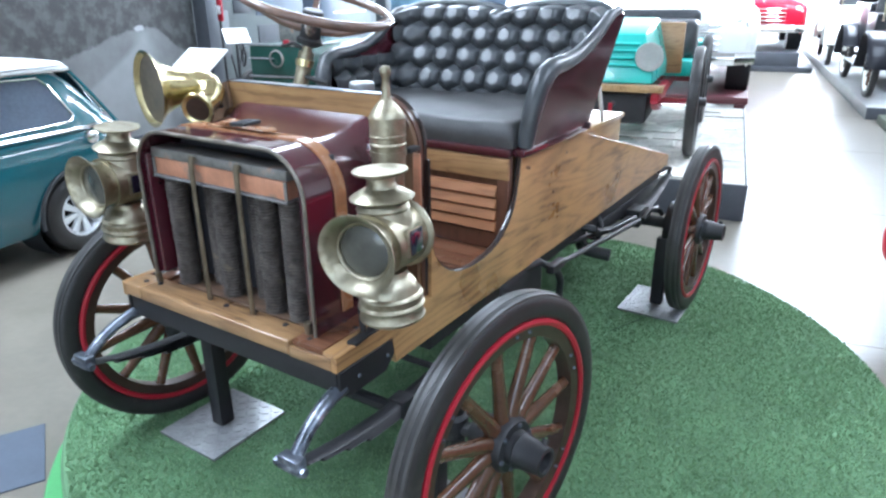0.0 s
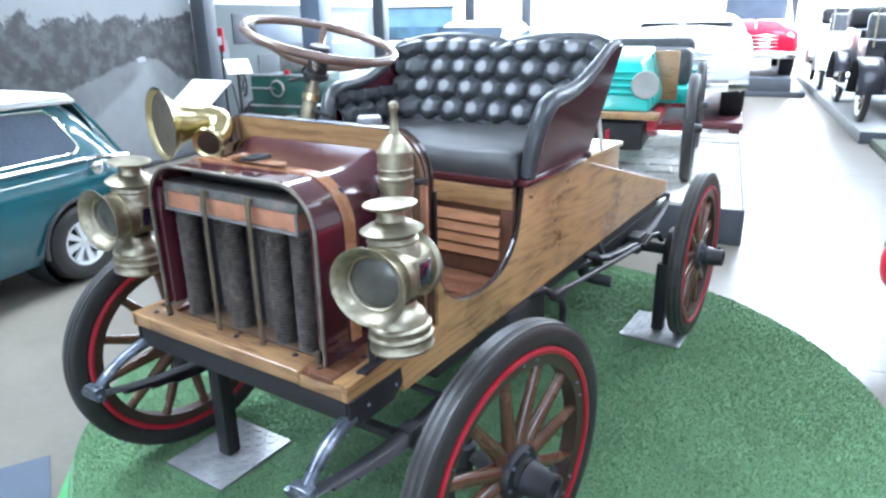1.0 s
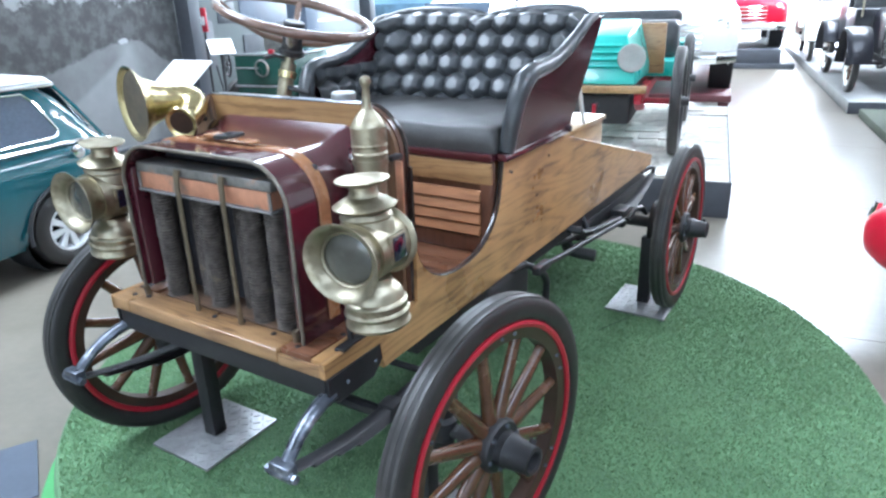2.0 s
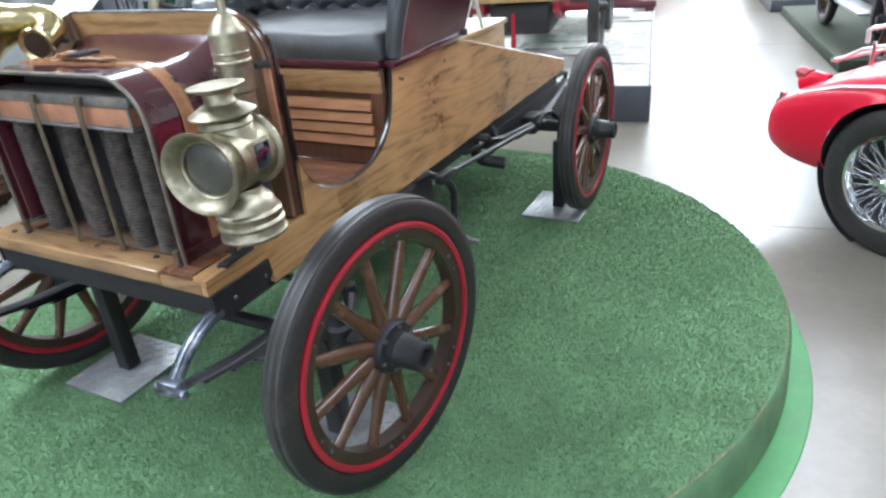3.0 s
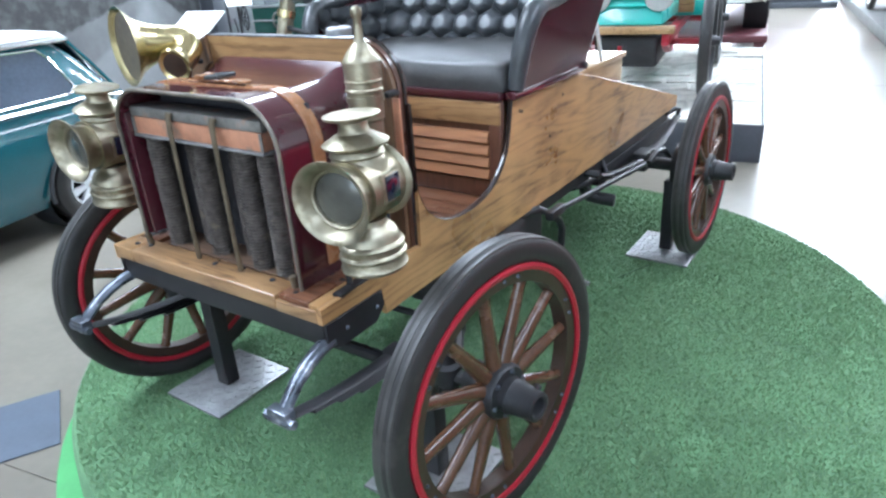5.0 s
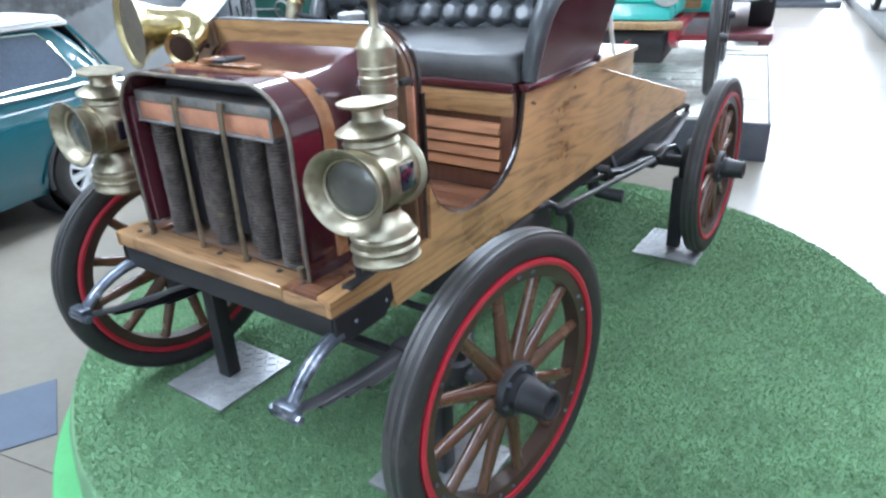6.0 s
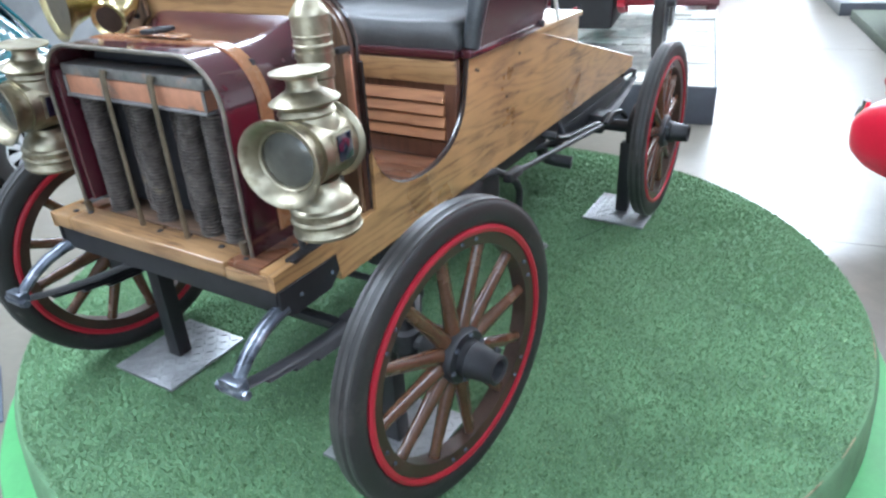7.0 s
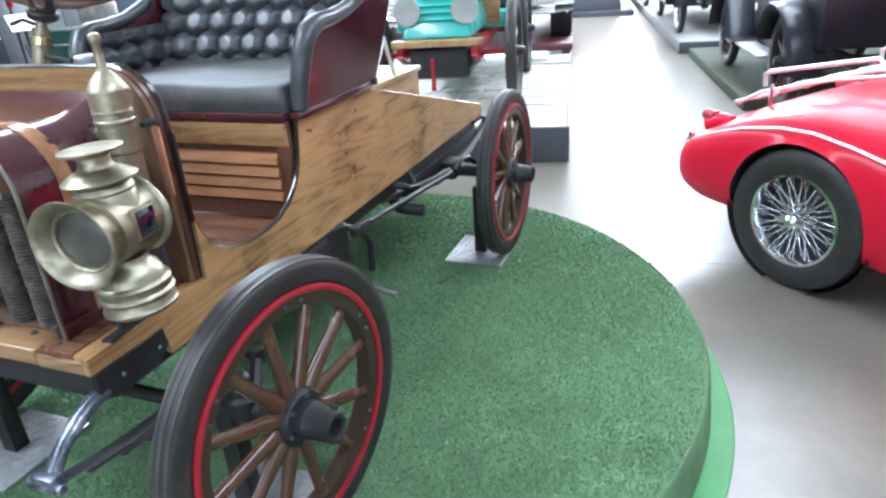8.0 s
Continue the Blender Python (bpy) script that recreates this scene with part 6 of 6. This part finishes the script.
green_runabout(hall(-3.29, 4.62, 0.0, 0))
saloon("parked_saloon", hall(-3.05, 10.6, 0, 178), "pale green fifties saloon with white roof", PALE_GREEN, WHITE, tall=1.52, group="parked saloons")
saloon("parked_saloon", hall(-1.85, 12.2, 0, 180), "pale fifties saloon with white roof", CREAM, WHITE, tall=1.5, group="parked saloons")


def placard(u, v, h, turn, w=0.36, d=0.24):
    p = thing("placard_stand", hall(u, v, 0, turn), "white information placard on a slim metal stand", "sign", "placards")
    part("stand_post", rod((0, 0, 0.012), (0, 0, h), 0.014, n=10), IRON, p)
    part("stand_foot", turned([(0, 0.0), (0.14, 0.0), (0.14, 0.008), (0.02, 0.014), (0, 0.014)], None, 24), IRON, p)
    b = part("placard", box(-w / 2, w / 2, -d / 2, d / 2, 0.0, 0.012, 0.003), WHITE, p, "plain white printed board", pose(0, -0.02, h, 33, 0, 0))
    return p


placard(-2.20, 2.21, 1.10, -5, 0.35, 0.34)
placard(-3.3, 4.0, 1.16, 49, 0.23, 0.22)

# landscape mural on the left with its steel post
MURAL = thing("mural", hall(-4.95, 0, 0), "large grey printed landscape mural with trees and a road", "mural")


def mural_print():
    """A grey landscape photograph printed on the sheet: pale sky, a ragged belt of dark trees, a pale road rising to a bright gap, dark verge."""
    mt = bpy.data.materials.new("mural_print")
    mt.use_nodes = True
    n, l = mt.node_tree.nodes, mt.node_tree.links
    tc, sep = n.new("ShaderNodeTexCoord"), n.new("ShaderNodeSeparateXYZ")
    l.new(tc.outputs["Object"], sep.inputs[0])
    v, z = sep.outputs["Y"], sep.outputs["Z"]

    def calc(op, a, b_, c=None):
        m = n.new("ShaderNodeMath")
        m.operation = op
        for k, q in enumerate((a, b_, c)):
            if isinstance(q, (int, float)):
                m.inputs[k].default_value = q
            elif q is not None:
                l.new(q, m.inputs[k])
        return m.outputs[0]

    def cloud(size, detail, rough=0.55):
        t = n.new("ShaderNodeTexNoise")
        t.inputs["Scale"].default_value, t.inputs["Detail"].default_value, t.inputs["Roughness"].default_value = size, detail, rough
        l.new(tc.outputs["Object"], t.inputs["Vector"])
        return t.outputs["Fac"]

    def step(x, lo, hi, a=0.0, b_=1.0):
        m = n.new("ShaderNodeMapRange")
        m.interpolation_type = "SMOOTHSTEP"
        for key, q in (("From Min", lo), ("From Max", hi), ("To Min", a), ("To Max", b_)):
            m.inputs[key].default_value = q
        l.new(x, m.inputs["Value"])
        return m.outputs["Result"]

    def over(low, high, mask):
        m = n.new("ShaderNodeMix")
        m.data_type = "FLOAT"
        for key, q in (("Factor", mask), ("A", low), ("B", high)):
            if isinstance(q, (int, float)):
                m.inputs[key].default_value = q
            else:
                l.new(q, m.inputs[key])
        return m.outputs["Result"]
    lumps, leaves = cloud(3.2, 5, 0.6), cloud(14, 6, 0.65)
    ragged = calc("MULTIPLY_ADD", leaves, 0.16, calc("MULTIPLY_ADD", lumps, 0.75, z))
    sky = calc("MULTIPLY_ADD", cloud(0.9, 4), 0.08, 0.105)
    tree = calc("MULTIPLY_ADD", step(calc("MULTIPLY_ADD", leaves, 0.35, cloud(6.5, 3)), 0.55, 0.85), 0.034, 0.013)
    tree = calc("MULTIPLY_ADD", cloud(40, 3), 0.012, calc("SUBTRACT", tree, 0.006))
    pic = over(sky, tree, step(ragged, 2.13, 2.06))
    # the belt's foot climbs to the gap in the trees and falls away behind it
    foot = calc("SUBTRACT", step(v, 3.2, 4.5, 0.94, 1.20), step(v, 4.62, 5.1, 0.0, 0.28))
    below = calc("SUBTRACT", calc("MULTIPLY_ADD", leaves, 0.10, foot), calc("ADD", z, 0.05))
    ground = calc("MULTIPLY_ADD", cloud(2.4, 6, 0.6), 0.15, 0.025)
    ground = over(calc("MULTIPLY", ground, 0.55), ground, step(v, 3.0, 3.7))
    pic = over(pic, ground, step(below, -0.01, 0.03))
    # road: a pale wedge widening towards the floor
    mid = step(z, 0.2, 1.2, 3.95, 4.5)
    half = step(z, 0.2, 1.22, 0.75, 0.05)
    away = calc("SUBTRACT", calc("ABSOLUTE", calc("SUBTRACT", v, mid), 0.0), half)
    road = calc("MULTIPLY_ADD", cloud(5.0, 4), 0.07, 0.125)
    mask = calc("MULTIPLY", step(away, 0.08, -0.08), step(z, 1.2, 1.12))
    pic = over(pic, road, mask)
    glow = calc("ADD", calc("POWER", calc("MULTIPLY", calc("SUBTRACT", v, 4.44), 14.0), 2.0), calc("POWER", calc("MULTIPLY", calc("SUBTRACT", z, 1.2), 26.0), 2.0))
    pic = over(pic, 0.26, step(calc("MULTIPLY_ADD", leaves, 7.0, glow), 4.6, 3.6))
    col = n.new("ShaderNodeCombineColor")
    l.new(calc("MULTIPLY", pic, 0.96), col.inputs[0])
    l.new(pic, col.inputs[1])
    l.new(calc("MULTIPLY", pic, 1.01), col.inputs[2])
    b = n["Principled BSDF"]
    l.new(col.outputs[0], b.inputs["Base Color"])
    b.inputs["Roughness"].default_value = 0.6
    return mt


part("mural_sheet", box(-0.03, 0.0, -4.0, 5.3, 0.05, 3.2), mural_print(), MURAL, "", smooth=0)
for z in (0.03, 3.2):
    part("mural_rail", box(-0.04, 0.012, -4.0, 5.3, z, z + 0.03, 0.003), DARK, MURAL, "dark edge rail")
post = thing("steel_post", hall(-4.86, 5.42, 0), "dark steel roof post", "post", "roof posts")
part("post", box(-0.1, 0.1, -0.1, 0.1, 0, ROOF, 0.006), DARK, post)
part("foot_plate", box(-0.16, 0.16, -0.16, 0.16, 0, 0.015, 0.003), DARK, post)
for u, v in ((-4.6, 9.6), (-4.0, 12.6), (-3.0, 13.4), (2.66, 20.5)):
    copy_thing(post, hall(u, v, 0))
column = thing("roof_column", hall(-4.9, 8.0, 0), "slate-blue painted roof column", "column")
part("column_shaft", box(-0.17, 0.17, -0.17, 0.17, 0.02, ROOF, 0.01), SLATE, column)
part("column_base", box(-0.21, 0.21, -0.21, 0.21, 0, 0.02, 0.004), DARK, column)
screen = thing("display_partition", hall(0, 0, 0), "grey display partition with dark panels along the side wall", "partition")
part("partition_board", box(-6.06, -6.0, 5.8, 12.3, 0.05, 1.82, 0.005), GREYBOARD, screen)
for v0, v1, z0, z1, mt in ((7.35, 7.75, 1.25, 1.68, DARK), (7.9, 9.2, 1.2, 1.62, SLATE), (9.4, 11.7, 0.7, 1.7, SLATE), (10.3, 11.3, 1.48, 1.53, CREAM), (10.1, 11.5, 1.15, 1.19, CREAM), (6.1, 7.2, 0.6, 1.3, DARK), (7.9, 9.2, 0.5, 1.05, DARK)):
    part("display_panel", box(-5.999, -5.985 + 0.004 * (mt is CREAM), v0, v1, z0, z1, 0.003), mt, screen)
part("partition_foot", box(-6.2, -5.86, 5.9, 6.0, 0.0, 0.05, 0.004), DARK, screen)
part("partition_foot", box(-6.2, -5.86, 12.1, 12.2, 0.0, 0.05, 0.004), DARK, screen)
marker = thing("red_marker", hall(-4.80, 5.60, 0), "red and white warning marker fixed on the post", "marker")
part("marker_board", box(-0.05, 0.05, -0.012, 0.012, 1.22, 1.5, 0.004), RED, marker)
part("marker_stripe", box(-0.03, 0.03, -0.016, -0.0125, 1.3, 1.4, 0.001), WHITE, marker)
part("marker_post", rod((0, 0, 0.0), (0, 0, 1.22), 0.016, n=8), IRON, marker)
blue = thing("blue_mural", hall(0, 0, 0), "pale blue printed sky and sea mural", "mural")
part("mural_sheet", box(-6.95, -4.97, 14.0, 14.05, 1.12, 1.79), material("blue_sky_print", (0.20, 0.36, 0.50), 0.6, 0, 0.35, 1.6), blue, smooth=0)
part("sea_print", box(-6.95, -4.97, 13.995, 13.999, 1.12, 1.38), material("sea_print", (0.10, 0.20, 0.29), 0.6, 0, 0.4, 2.4), blue, smooth=0)
for z in (1.07, 1.791):
    part("mural_frame", box(-6.98, -4.92, 13.97, 14.05, z, z + 0.049, 0.004), DARK, blue, "dark frame rail")
for u in (-6.9, -5.0):
    part("mural_leg", box(u - 0.03, u + 0.03, 14.0, 14.05, 0.0, 1.0695, 0.004), DARK, blue)
mat_ob = thing("floor_mat", pose(-1.17, -0.225, 0, 0, 0, -27.6), "flat dark blue-grey mat on the floor", "mat")
part("mat_sheet", prism([(0, 0), (0.366, 0), (0.366, -0.62), (0, -0.62)], "z", 0.0005, 0.006, 0.001), material("slate_mat", (0.06, 0.075, 0.10), 0.55, 0, 0.15, 8), mat_ob)

# cobbles, laid last
r = random.Random(12)
shapes = []
for k in range(8):
    bm = bmesh.new()
    w, d = r.uniform(0.34, 0.395), r.uniform(0.29, 0.345)
    box(-w / 2, w / 2, -d / 2, d / 2, 0, 0.03, bm=bm)
    for v in bm.verts:
        v.co.x += r.uniform(-0.03, 0.03)
        v.co.y += r.uniform(-0.03, 0.03)
        if v.co.z > 0.01:
            v.co.x *= 0.93
            v.co.y *= 0.93
    me = bpy.data.meshes.new("cobble")
    bm.to_mesh(me)
    bm.free()
    me.materials.append(COBBLE)
    shapes.append(me)
for j in range(10):
    for i in range(8):
        u, v = 1.08 - 0.372 * i - (0.15 if j % 2 else 0), 3.735 + 0.33 * j
        o = new("cobble", shapes[r.randrange(8)])
        o.parent = PL
        o.matrix_basis = pose(u + r.uniform(-0.012, 0.012), v + r.uniform(-0.012, 0.012), 0.244 + r.uniform(-0.004, 0.005), r.uniform(-3, 3), r.uniform(-3, 3), r.uniform(-8, 8))
